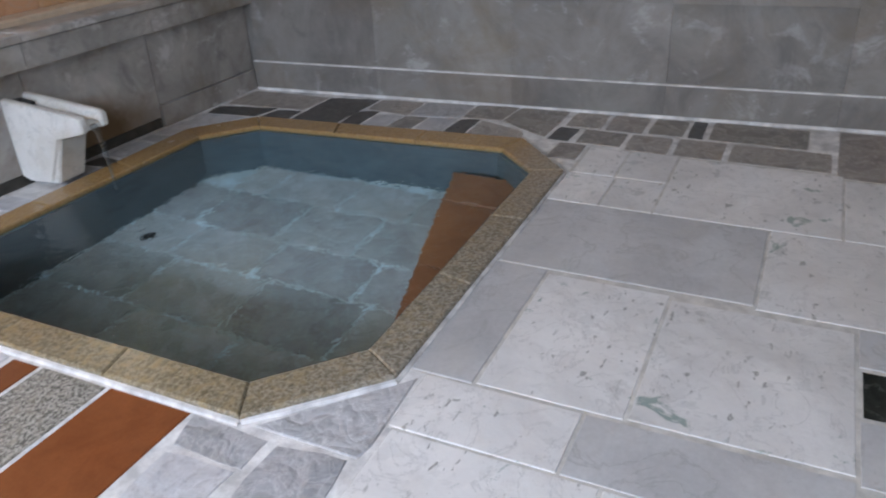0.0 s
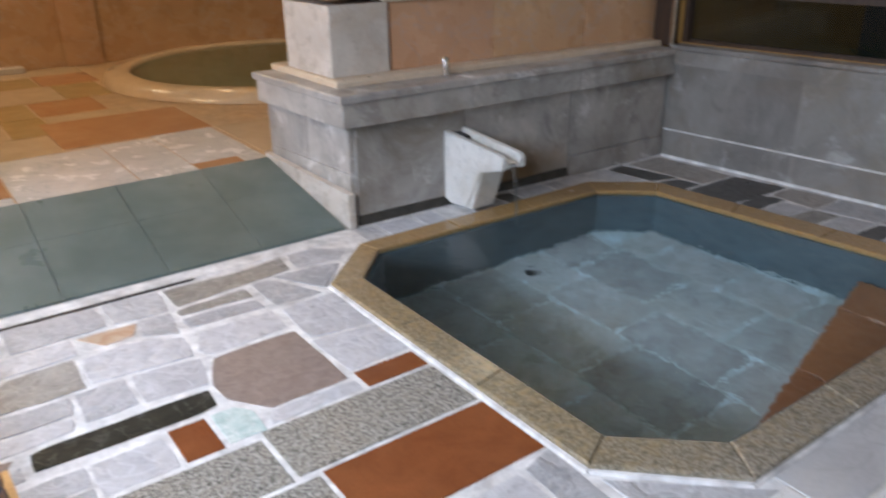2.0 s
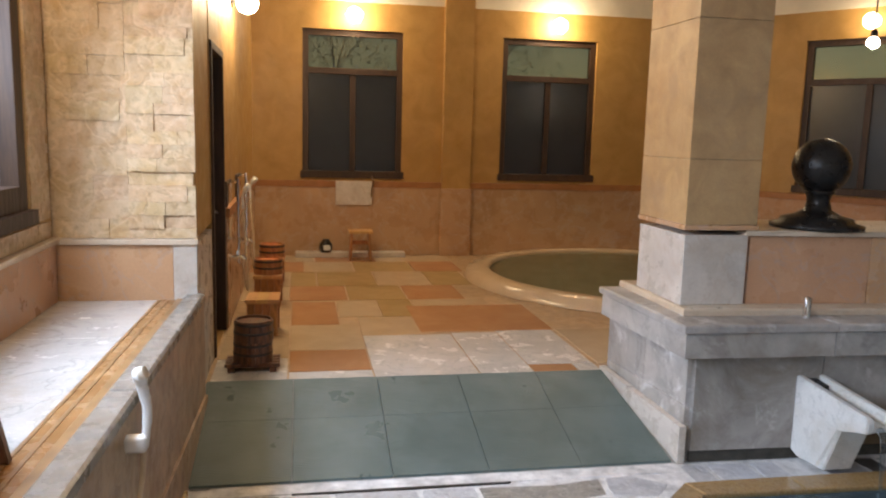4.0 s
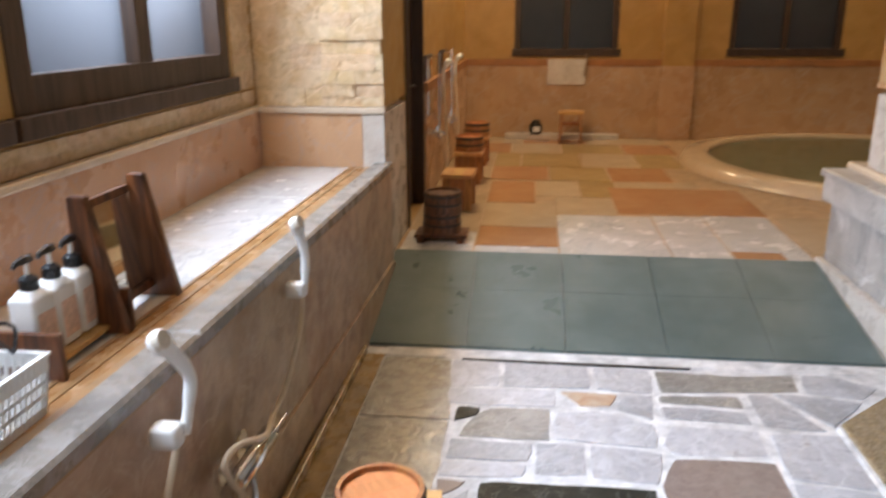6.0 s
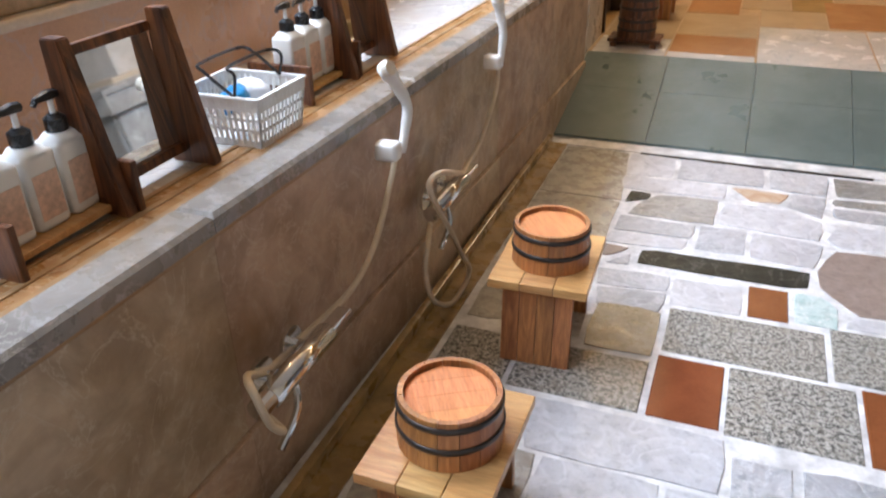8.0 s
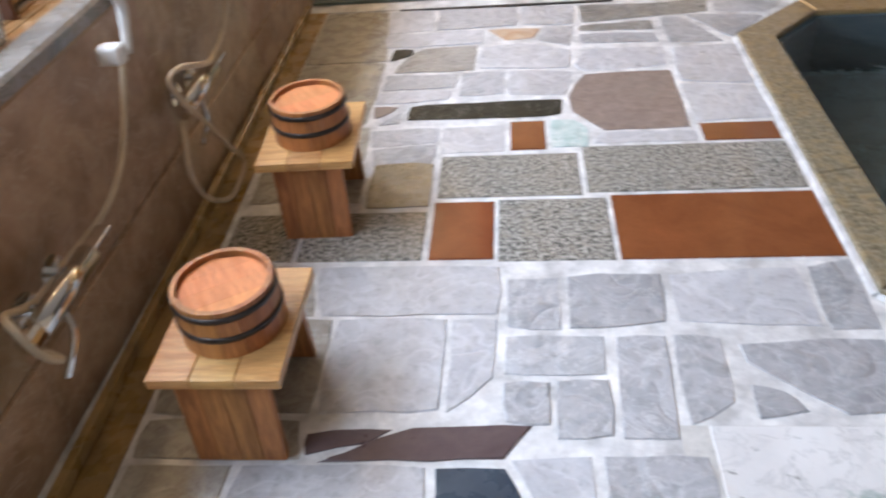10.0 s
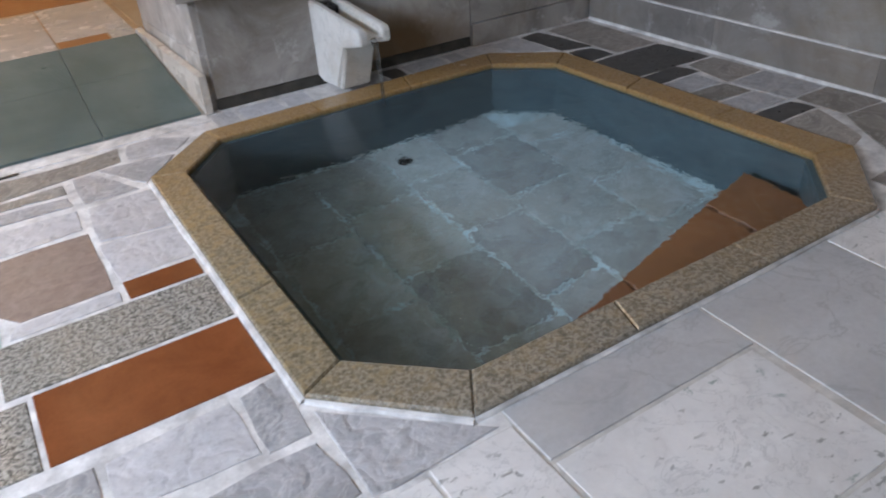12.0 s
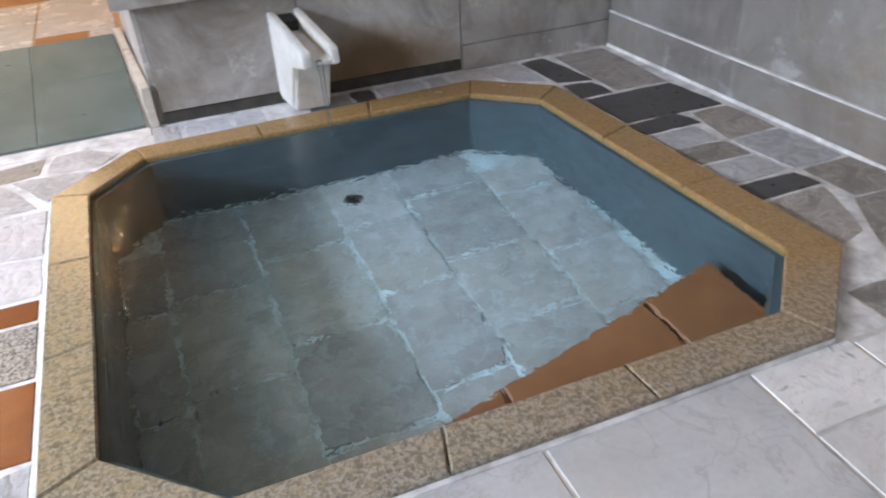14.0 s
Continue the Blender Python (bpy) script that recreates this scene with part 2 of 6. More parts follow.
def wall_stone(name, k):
    """Stained grey marble; k sets its tone, the wall's light or shade included."""
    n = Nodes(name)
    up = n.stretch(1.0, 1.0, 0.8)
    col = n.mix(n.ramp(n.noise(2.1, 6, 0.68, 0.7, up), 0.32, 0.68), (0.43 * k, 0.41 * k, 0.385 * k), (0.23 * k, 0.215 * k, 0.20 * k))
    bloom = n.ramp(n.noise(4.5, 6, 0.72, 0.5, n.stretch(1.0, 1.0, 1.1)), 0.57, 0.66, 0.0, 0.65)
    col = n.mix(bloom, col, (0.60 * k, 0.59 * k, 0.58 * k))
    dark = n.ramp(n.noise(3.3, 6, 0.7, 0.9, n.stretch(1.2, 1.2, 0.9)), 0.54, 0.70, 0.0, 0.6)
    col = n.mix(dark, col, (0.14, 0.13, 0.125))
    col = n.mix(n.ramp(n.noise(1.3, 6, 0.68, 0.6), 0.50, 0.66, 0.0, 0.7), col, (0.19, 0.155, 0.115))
    # rust bloom on the wall behind the spout
    shift = n.t.nodes.new("ShaderNodeMapping")
    shift.inputs["Location"].default_value = (-3.12 * U, -3.15 * U * 1.0, -0.10 * U * 2.2)
    shift.inputs["Scale"].default_value = (1.0, 1.0, 2.2)
    n.put(shift.inputs["Vector"], n.pos)
    far_off = n.t.nodes.new("ShaderNodeVectorMath")
    far_off.operation = "LENGTH"
    n.put(far_off.inputs[0], shift.outputs[0])
    reach = n.math("ADD", far_off.outputs["Value"], n.math("MULTIPLY", n.noise(5, 4), 0.35))
    col = n.mix(n.ramp(reach, 0.36, 0.74, 0.95, 0.0), col, (0.15, 0.092, 0.04))
    col = n.tint(col, 0.006, 0.13)
    n.bump(n.noise(35, 5), 0.3, 0.004)
    return n.done(col, n.ramp(n.noise(5, 4), 0.3, 0.7, 0.3, 0.6))


# light put into the colour: spout wall paler, back wall darker
WALLSTONE = wall_stone("lit_grey_stained_marble", 1.22)
BACKSTONE = wall_stone("shaded_grey_brown_stained_marble", 0.70)
COUNTERSTONE = stone("brown_grey_marble_panel", (0.54, 0.385, 0.255), (0.30, 0.20, 0.125), 6.5, (0.28, 0.55), 0.45, (0.54, 0.42, 0.30), 7, (0.28, 0.155, 0.065), 0.01, 0.12, 24.0)
COPING = stone("grey_stone_coping", (0.28, 0.25, 0.22), (0.15, 0.13, 0.11), 7, (0.16, 0.4), 0.35, (0.38, 0.35, 0.32), 9, (0.25, 0.19, 0.13))
COUNTERTOP = stone("pale_marble_shelf", (0.64, 0.615, 0.585), (0.52, 0.495, 0.465), 4, (0.12, 0.3), 0.12, (0.36, 0.35, 0.33), 3, (0.50, 0.40, 0.29))
BANDSTONE = stone("brown_stained_shelf_edge", (0.40, 0.215, 0.09), (0.29, 0.145, 0.052), 5, (0.15, 0.35), 0.15, (0.54, 0.38, 0.22), 5)
GROOVE = plain("brown_wet_trim", (0.33, 0.19, 0.08), 0.35, 0, 0.3, 9)
GUTTER = plain("mineral_stained_gutter", (0.34, 0.22, 0.085), 0.28, 0, 0.45, 6, 0.6)
PINK = stone("pink_marble_panel", (0.62, 0.37, 0.215), (0.54, 0.305, 0.17), 1.8, (0.2, 0.4), 0.1, (0.50, 0.36, 0.28), 2.6, None, 0.008, 0.06)
PINK_CAP = stone("cream_marble_moulding", (0.66, 0.55, 0.42), (0.54, 0.43, 0.31), 6, (0.25, 0.45), 0.3)
WHITE_MARBLE = stone("white_veined_marble", (0.68, 0.63, 0.57), (0.52, 0.475, 0.42), 3.5, (0.2, 0.4), 0.2, (0.50, 0.42, 0.35), 2.8, (0.44, 0.36, 0.27))
SPLIT = stone("split_face_limestone", (0.66, 0.52, 0.35), (0.54, 0.365, 0.19), 9, (0.6, 0.85), 1.0, None, 6, (0.52, 0.36, 0.18), 0.008, 0.07, 28.0, 0.5)
AMBER = stone("amber_travertine", (0.48, 0.285, 0.085), (0.38, 0.215, 0.055), 3.5, (0.4, 0.65), 0.5, None, 5, (0.36, 0.20, 0.06))
PILLAR = stone("travertine_pillar", (0.54, 0.355, 0.17), (0.40, 0.25, 0.115), 5.5, (0.3, 0.5), 0.4, None, 6, (0.36, 0.25, 0.15))
RUSTBAND = plain("rust_red_band", (0.36, 0.155, 0.05), 0.5, 0, 0.2, 8, 0.3)
FARTAN = stone("tan_marble_panel", (0.52, 0.33, 0.18), (0.43, 0.26, 0.135), 2.0, (0.2, 0.4), 0.1, (0.50, 0.38, 0.28), 2.6, None, 0.008, 0.06)
PLASTER = plain("cream_plaster", (0.72, 0.66, 0.54), 0.85, 0, 0.08, 3, 0.3)
CEILING = plain("pale_ceiling_board", (0.62, 0.58, 0.52), 0.8, 0, 0.1, 4, 0.2)
TRIM_WOOD = wood("dark_window_timber", (0.060, 0.030, 0.014), (0.035, 0.017, 0.009), 8, 0.55, (12, 12, 1))
STAND_WOOD = wood("dark_stained_cedar", (0.19, 0.068, 0.022), (0.05, 0.018, 0.008), 9, 0.4, (14, 14, 1.2))
STOOL_WOOD = wood("brown_cedar", (0.52, 0.225, 0.075), (0.30, 0.12, 0.042), 9, 0.42, (14, 14, 1.2), 0.01, 0.1)
SEAT_WOOD = wood("honey_cypress", (0.67, 0.39, 0.15), (0.55, 0.285, 0.095), 8, 0.38, (14, 1.2, 14), 0.01, 0.08)
TUB_WOOD = wood("orange_cypress_stave", (0.50, 0.205, 0.065), (0.34, 0.13, 0.042), 9, 0.42, (14, 14, 1.2), 0.008, 0.14)
TUB_BASE = wood("pink_orange_cypress_board", (0.66, 0.245, 0.08), (0.54, 0.175, 0.05), 7, 0.6, (2, 14, 14), 0.006, 0.08)
IRON = plain("blackened_hoop", (0.055, 0.045, 0.04), 0.35, 0.6, 0.3, 30)
CAST = plain("dark_bronze", (0.02, 0.018, 0.017), 0.3, 0.3, 0.3, 20, 0.2)
CHROME = plain("wet_chrome", (0.78, 0.78, 0.77), 0.09, 1.0, 0.08, 25)
WHITE = plain("white_plastic", (0.80, 0.79, 0.76), 0.3, 0, 0.05, 10)
CREAM = plain("ivory_plastic", (0.70, 0.64, 0.54), 0.3, 0, 0.08, 10)
LABEL = plain("peach_printed_label", (0.72, 0.50, 0.38), 0.4, 0, 0.25, 60)
BLACK_PLASTIC = plain("black_plastic", (0.012, 0.012, 0.013), 0.28, 0, 0.1, 10)
HOSE = plain("beige_hose", (0.60, 0.49, 0.35), 0.4, 0, 0.1, 20)
BLUE = plain("bright_blue_packet", (0.02, 0.28, 0.62), 0.3, 0, 0.2, 30)
CLOTH = plain("white_washcloth", (0.75, 0.76, 0.80), 0.9, 0, 0.1, 30, 0.6)
SPOUT = stone("white_stone_spout", (0.76, 0.75, 0.72), (0.64, 0.63, 0.60), 4, (0.35, 0.55), 0.3, (0.5, 0.5, 0.48), 5, (0.55, 0.50, 0.42))
DARKGAP = plain("black_rubber_gap", (0.012, 0.012, 0.012), 0.6, 0, 0.2, 10)
DARKFOOT = plain("dark_wall_foot", (0.06, 0.055, 0.045), 0.6, 0, 0.4, 12, 0.5)
POOLSIDE = stone("slate_blue_pool_wall", (0.10, 0.135, 0.15), (0.065, 0.09, 0.10), 4, (0.3, 0.5), 0.2)
POOLFLOOR = stone("grey_green_pool_slab", (0.56, 0.53, 0.51), (0.37, 0.345, 0.325), 7.5, (0.4, 0.6), 0.5, (0.60, 0.63, 0.63), 5, (0.40, 0.35, 0.30), 0.02, 0.18, 70.0)


def pool_joint():
    n = Nodes("pale_pool_grout")
    worn = n.ramp(n.noise(5, 5, 0.7, 0.4), 0.40, 0.60)
    return n.done(n.mix(worn, (0.46, 0.48, 0.46), (0.74, 0.82, 0.82)), 0.8)


POOLJOINT = pool_joint()

STEP = stone("red_brown_step", (0.40, 0.145, 0.055), (0.30, 0.11, 0.043), 4, (0.35, 0.55), 0.2, None, 4, None, 0.008, 0.08)
ROOMTILE = [stone("orange_floor_marble", (0.50, 0.27, 0.13), (0.42, 0.21, 0.095), 3, (0.08, 0.26), 0.1),
            stone("sand_floor_marble", (0.58, 0.45, 0.30), (0.50, 0.38, 0.245), 3, (0.08, 0.26), 0.1),
            stone("ochre_floor_marble", (0.46, 0.33, 0.15), (0.38, 0.26, 0.11), 3, (0.08, 0.26), 0.1),
            stone("white_floor_marble", (0.70, 0.67, 0.63), (0.55, 0.52, 0.49), 3, (0.15, 0.32), 0.1, (0.40, 0.39, 0.38), 3)]
FARWATER_BED = plain("olive_pool_bed", (0.20, 0.20, 0.14), 0.6, 0, 0.15, 5)


def green_mat():
    n = Nodes("green_ribbed_bath_mat")
    wave = n.t.nodes.new("ShaderNodeTexWave")
    wave.wave_type, wave.bands_direction = "BANDS", "Y"
    n.put(wave.inputs["Vector"], n.pos)
    wave.inputs["Scale"].default_value = 26
    col = n.mix(n.ramp(n.noise(3, 5, 0.6), 0.35, 0.65), (0.095, 0.13, 0.125), (0.155, 0.195, 0.19))
    col = n.mix(n.math("MULTIPLY", wave.outputs[1], 0.4), col, (0.10, 0.15, 0.135))
    col = n.mix(n.ramp(n.noise(14, 4), 0.62, 0.72, 0.0, 0.5), col, (0.10, 0.12, 0.11))
    n.bump(wave.outputs[1], 0.6, 0.004)
    return n.done(col, n.ramp(n.noise(4, 4), 0.3, 0.7, 0.25, 0.5))


MATGREEN = green_mat()


def pane(name, colour, rough, amount):
    """Glass that lets the light through, with a real gloss."""
    n = Nodes(name)
    through_it = n.t.nodes.new("ShaderNodeBsdfTransparent")
    through_it.inputs[0].default_value = (*colour, 1)
    milk = n.t.nodes.new("ShaderNodeBsdfTranslucent")
    milk.inputs[0].default_value = (*colour, 1)
    body = n.t.nodes.new("ShaderNodeMixShader")
    n.put(body.inputs[0], n.ramp(n.noise(2.5, 3), 0.3, 0.7, amount * 0.92, min(1.0, amount * 1.05)))
    n.t.links.new(through_it.outputs[0], body.inputs[1])
    n.t.links.new(milk.outputs[0], body.inputs[2])
    gloss = n.t.nodes.new("ShaderNodeBsdfGlossy")
    gloss.inputs["Roughness"].default_value = rough
    fresnel = n.t.nodes.new("ShaderNodeFresnel")
    fresnel.inputs[0].default_value = 1.45
    top = n.t.nodes.new("ShaderNodeMixShader")
    n.t.links.new(fresnel.outputs[0], top.inputs[0])
    n.t.links.new(body.outputs[0], top.inputs[1])
    n.t.links.new(gloss.outputs[0], top.inputs[2])
    n.t.links.new(top.outputs[0], n.out.inputs[0])
    return n.m


FROSTED = pane("frosted_glass", (0.135, 0.135, 0.142), 0.3, 1.0)
DIMCLEAR = pane("dim_clear_glass", (0.52, 0.52, 0.46), 0.02, 0.02)
SMOKED = pane("dark_frosted_glass", (0.40, 0.36, 0.31), 0.25, 0.75)
FANLIGHT = pane("old_fanlight_glass", (0.80, 0.70, 0.48), 0.05, 0.2)


def water(name, colour, ripple, fine=0.35):
    """Still water with small ripples: tinted, with a Fresnel gloss."""
    n = Nodes(name)
    bump = n.t.nodes.new("ShaderNodeBump")
    bump.inputs["Strength"].default_value, bump.inputs["Distance"].default_value = ripple, 0.02
    height = n.math("ADD", n.noise(7, 2, 0.5, 0.5), n.math("MULTIPLY", n.noise(24, 2, 0.5, 0.4), fine))
    n.put(bump.inputs["Height"], height)
    clear = n.t.nodes.new("ShaderNodeBsdfRefraction")
    clear.inputs["Color"].default_value = (*colour, 1)
    clear.inputs["Roughness"].default_value, clear.inputs["IOR"].default_value = 0.0, 1.33
    sway = n.t.nodes.new("ShaderNodeBump")
    sway.inputs["Strength"].default_value, sway.inputs["Distance"].default_value = ripple * 0.5, 0.02
    n.put(sway.inputs["Height"], height)
    n.t.links.new(sway.outputs[0], clear.inputs["Normal"])
    gloss = n.t.nodes.new("ShaderNodeBsdfGlossy")
    gloss.inputs["Roughness"].default_value = 0.004
    n.t.links.new(bump.outputs[0], gloss.inputs["Normal"])
    fresnel = n.t.nodes.new("ShaderNodeFresnel")
    fresnel.inputs[0].default_value = 1.33
    n.t.links.new(bump.outputs[0], fresnel.inputs["Normal"])
    top = n.t.nodes.new("ShaderNodeMixShader")
    n.t.links.new(fresnel.outputs[0], top.inputs[0])
    n.t.links.new(clear.outputs[0], top.inputs[1])
    n.t.links.new(gloss.outputs[0], top.inputs[2])
    n.t.links.new(top.outputs[0], n.out.inputs[0])
    return n.m


WATER = water("bath_water", (0.74, 0.91, 0.97), 0.42, 0.6)
FARWATER = water("olive_bath_water", (0.72, 0.74, 0.60), 0.05)
STREAM = pane("falling_water", (0.93, 0.96, 0.98), 0.02, 0.05)


def glow(name, colour, power):
    n = Nodes(name)
    e = n.t.nodes.new("ShaderNodeEmission")
    e.inputs[0].default_value, e.inputs[1].default_value = (*colour, 1), power
    n.t.links.new(e.outputs[0], n.out.inputs[0])
    return n.m


LAMPGLASS = glow("lit_lamp_globe", (1.0, 0.80, 0.50), 45.0)
LAMPGLASS_DIM = glow("dim_lamp_globe", (1.0, 0.80, 0.50), 14.0)
BULB = glow("lit_clear_bulb", (1.0, 0.84, 0.60), 170.0)
MIRROR = plain("mirror_silver", (0.80, 0.82, 0.81), 0.035, 1.0, 0.03, 5)
LEAF = stone("garden_leaf", (0.035, 0.065, 0.022), (0.07, 0.10, 0.04), 7, (0.5, 0.8), 0.2, None, 6, None, 0.03, 0.4)
SOIL = plain("dark_garden_soil", (0.045, 0.04, 0.03), 0.9, 0, 0.4, 5, 0.6)
ROCK = stone("mossy_garden_rock", (0.16, 0.15, 0.125), (0.08, 0.085, 0.06), 5, (0.7, 0.9), 0.8, None, 6, (0.30, 0.29, 0.26))
FENCE = plain("pale_weathered_fence", (0.50, 0.50, 0.49), 0.8, 0, 0.2, 4, 0.4)


# ---- building helpers ----
def part(name, bm, material, parent=None, label="", smooth=False):
    """Link a bmesh as one mesh object, under a thing if one is given."""
    mesh = bpy.data.meshes.new(name)
    bm.normal_update()
    bm.to_mesh(mesh)
    bm.free()
    for p in mesh.polygons:
        p.use_smooth = smooth
    mesh.materials.append(material)
    ob = new(name, mesh)
    ob.parent = parent
    if label:
        ob["label"] = label
    return ob


def setting(name, bm, material, label, category=""):
    return tagged(part(name, bm, material), label, category or name.split("_")[0], "", "structure")


def thing(name, label, category, m=None, group="", kind=""):
    ob = new(name)
    ob.empty_display_size = 0.1
    ob.matrix_world = m or Matrix()
    return tagged(ob, label, category, group, kind)


def add_box(bm, x0, x1, y0, y1, z0, z1, bevel=0.0):
    r = bmesh.ops.create_cube(bm, size=1)
    vs = r["verts"]
    bmesh.ops.scale(bm, vec=(x1 - x0, y1 - y0, z1 - z0), verts=vs)
    bmesh.ops.translate(bm, vec=((x0 + x1) / 2, (y0 + y1) / 2, (z0 + z1) / 2), verts=vs)
    if bevel:
        edges = list({e for v in vs for e in v.link_edges})
        bmesh.ops.bevel(bm, geom=edges, offset=bevel, segments=2, profile=0.6, affect="EDGES")
    return bm


def box(x0, x1, y0, y1, z0, z1, bevel=0.0):
    return add_box(bmesh.new(), x0, x1, y0, y1, z0, z1, bevel)


def pbox(x0, x1, y0, y1, z0, z1, bevel=0.0):
    """A box in plan units (the bevel in metres)."""
    return box(x0 * U, x1 * U, y0 * U, y1 * U, z0 * U, z1 * U, bevel)


def add_slab(bm, corners, z0, z1, bevel=0.0):
    """An upright prism over a flat outline, its top edge worn round."""
    low = [bm.verts.new((x, y, z0)) for x, y in corners]
    top = [bm.verts.new((x, y, z1)) for x, y in corners]
    n = len(corners)
    bm.faces.new(low[::-1])
    face = bm.faces.new(top)
    for i in range(n):
        bm.faces.new((low[i], low[(i + 1) % n], top[(i + 1) % n], top[i]))
    if bevel:
        bmesh.ops.bevel(bm, geom=list(face.edges), offset=bevel, segments=1, affect="EDGES")
    return bm


def slab(corners, z0, z1, bevel=0.0):
    return add_slab(bmesh.new(), corners, z0, z1, bevel)


def pslab(corners, z0, z1, bevel=0.0):
    return slab([(x * U, y * U) for x, y in corners], z0 * U, z1 * U, bevel)


def add_tube(bm, points, radius, sides=10, caps=True):
    """A round tube along a list of places; radius may be one number or one a place."""
    points = [Vector(p) for p in points]
    radii = radius if isinstance(radius, (list, tuple)) else [radius] * len(points)
    rings = []
    side = None
    for i, p in enumerate(points):
        way = (points[min(i + 1, len(points) - 1)] - points[max(i - 1, 0)]).normalized()
        if side is None:
            side = way.orthogonal().normalized()
        side = (side - way * side.dot(way)).normalized()
        over = way.cross(side)
        rings.append([bm.verts.new(p + (side * math.cos(a) + over * math.sin(a)) * radii[i])
                      for a in (2 * math.pi * k / sides for k in range(sides))])
    for a, b in zip(rings, rings[1:]):
        for k in range(sides):
            bm.faces.new((a[k], a[(k + 1) % sides], b[(k + 1) % sides], b[k]))
    if caps:
        bm.faces.new(rings[0][::-1])
        bm.faces.new(rings[-1])
    return bm


def tube(points, radius, sides=10, caps=True):
    return add_tube(bmesh.new(), points, radius, sides, caps)


def lathe(profile, sides=28, bm=None):
    """Turn a profile of (radius, height) about the upright axis."""
    bm = bm or bmesh.new()
    rings = []
    for r, z in profile:
        if r < 1e-5:
            rings.append([bm.verts.new((0, 0, z))])
        else:
            rings.append([bm.verts.new((r * math.cos(2 * math.pi * k / sides), r * math.sin(2 * math.pi * k / sides), z)) for k in range(sides)])
    for a, b in zip(rings, rings[1:]):
        for k in range(sides):
            j = (k + 1) % sides
            if len(a) == 1 and len(b) > 1:
                bm.faces.new((a[0], b[j], b[k]))
            elif len(b) == 1 and len(a) > 1:
                bm.faces.new((a[k], a[j], b[0]))
            elif len(a) > 1:
                bm.faces.new((a[k], a[j], b[j], b[k]))
    return bm


def smooth_line(points, steps=8):
    """A soft curve through some places (Catmull-Rom)."""
    p = [Vector(q) for q in points]
    p = [2 * p[0] - p[1], *p, 2 * p[-1] - p[-2]]
    out = []
    for a, b, c, d in zip(p, p[1:], p[2:], p[3:]):
        for k in range(steps):
            t = k / steps
            out.append(0.5 * (2 * b + (c - a) * t + (2 * a - 5 * b + 4 * c - d) * t * t + (3 * b - a - 3 * c + d) * t ** 3))
    return [*out, p[-2]]


def wall_with_holes(u0, u1, z0, z1, holes):
    """Rectangles (u, v) that fill a wall around its openings."""
    us = sorted({u0, u1, *(h[0] for h in holes), *(h[1] for h in holes)})
    out = []
    for a, b in zip(us, us[1:]):
        mid = (a + b) / 2
        cuts = sorted((h[2], h[3]) for h in holes if h[0] < mid < h[1])
        low = z0
        for c, d in cuts:
            if c > low:
                out.append((a, b, low, c))
            low = d
        if low < z1:
            out.append((a, b, low, z1))
    return out


# ---- the large structure ----
TOP = 2.75   # ceiling of the wash room
FAR = 0.20   # floor of the far room
SOUTH = -1.7

# outline of the bath, outside and inside of its rim
OUTER = [(1.755, 2.69), (1.755, 1.25), (2.055, 0.955), (3.61, 0.955), (3.93, 1.25), (3.81, 2.73), (3.515, 2.975), (2.055, 2.975)]
INNER = [(1.883, 2.645), (1.883, 1.315), (2.135, 1.085), (3.555, 1.085), (3.765, 1.30), (3.675, 2.625), (3.443, 2.83), (2.088, 2.86)]

# bed of the wash room floor, open where the bath is sunk
bed = bmesh.new()
for x0, x1, y0, y1 in ((-0.2, 1.80, SOUTH, 3.30), (3.95, 4.95, SOUTH, 3.30), (1.80, 3.95, SOUTH, 0.99), (1.80, 3.95, 2.94, 3.30)):
    add_box(bed, x0 * U, x1 * U, y0 * U, y1 * U, -0.30, -0.0035)
for tri in (((1.80, 0.99), (2.05, 0.99), (1.80, 1.235)), ((3.60, 0.99), (3.95, 0.99), (3.95, 1.31)), ((3.95, 1.31), (3.95, 2.94), (3.56, 2.94), (3.775, 2.71), (3.895, 1.26)), ((1.80, 2.94), (1.80, 2.70), (2.05, 2.94))):
    add_slab(bed, [(x * U, y * U) for x, y in tri], -0.30, -0.0037)
floor = setting("floor", bed, GROUT, "stone paved bath house floor with pale grout", "floor")

pool = thing("bath_pool", "sunken square stone bath with cut corners and granite rim", "bath", kind="structure")
for i in range(8):
    a, b = OUTER[i], OUTER[(i + 1) % 8]
    c, d = INNER[(i + 1) % 8], INNER[i]
    cut = 3 if i in (0, 2, 4, 6) else 1
    for k in range(cut):
        s, e = k / cut, (k + 1) / cut
        gap = 0.0012
        mix2 = lambda p, q, f: (p[0] + (q[0] - p[0]) * f, p[1] + (q[1] - p[1]) * f)
        part("rim_stone", pslab([mix2(a, b, s + gap), mix2(a, b, e - gap), mix2(d, c, e - gap), mix2(d, c, s + gap)], -0.014, 0.022, 0.006), RIM, pool)
    inset = lambda p: (p[0] + (2.82 - p[0]) * 0.02, p[1] + (1.98 - p[1]) * 0.02)
    part("side_wall", pslab([inset(d), inset(c), mix2(c, b, 0.9), mix2(d, a, 0.9)], -0.60, -0.0145), POOLSIDE, pool)
DEEP = -0.54
part("pool_bed", pslab(INNER, DEEP - 0.08, DEEP - 0.006), POOLJOINT, pool)
rng = random.Random(4)
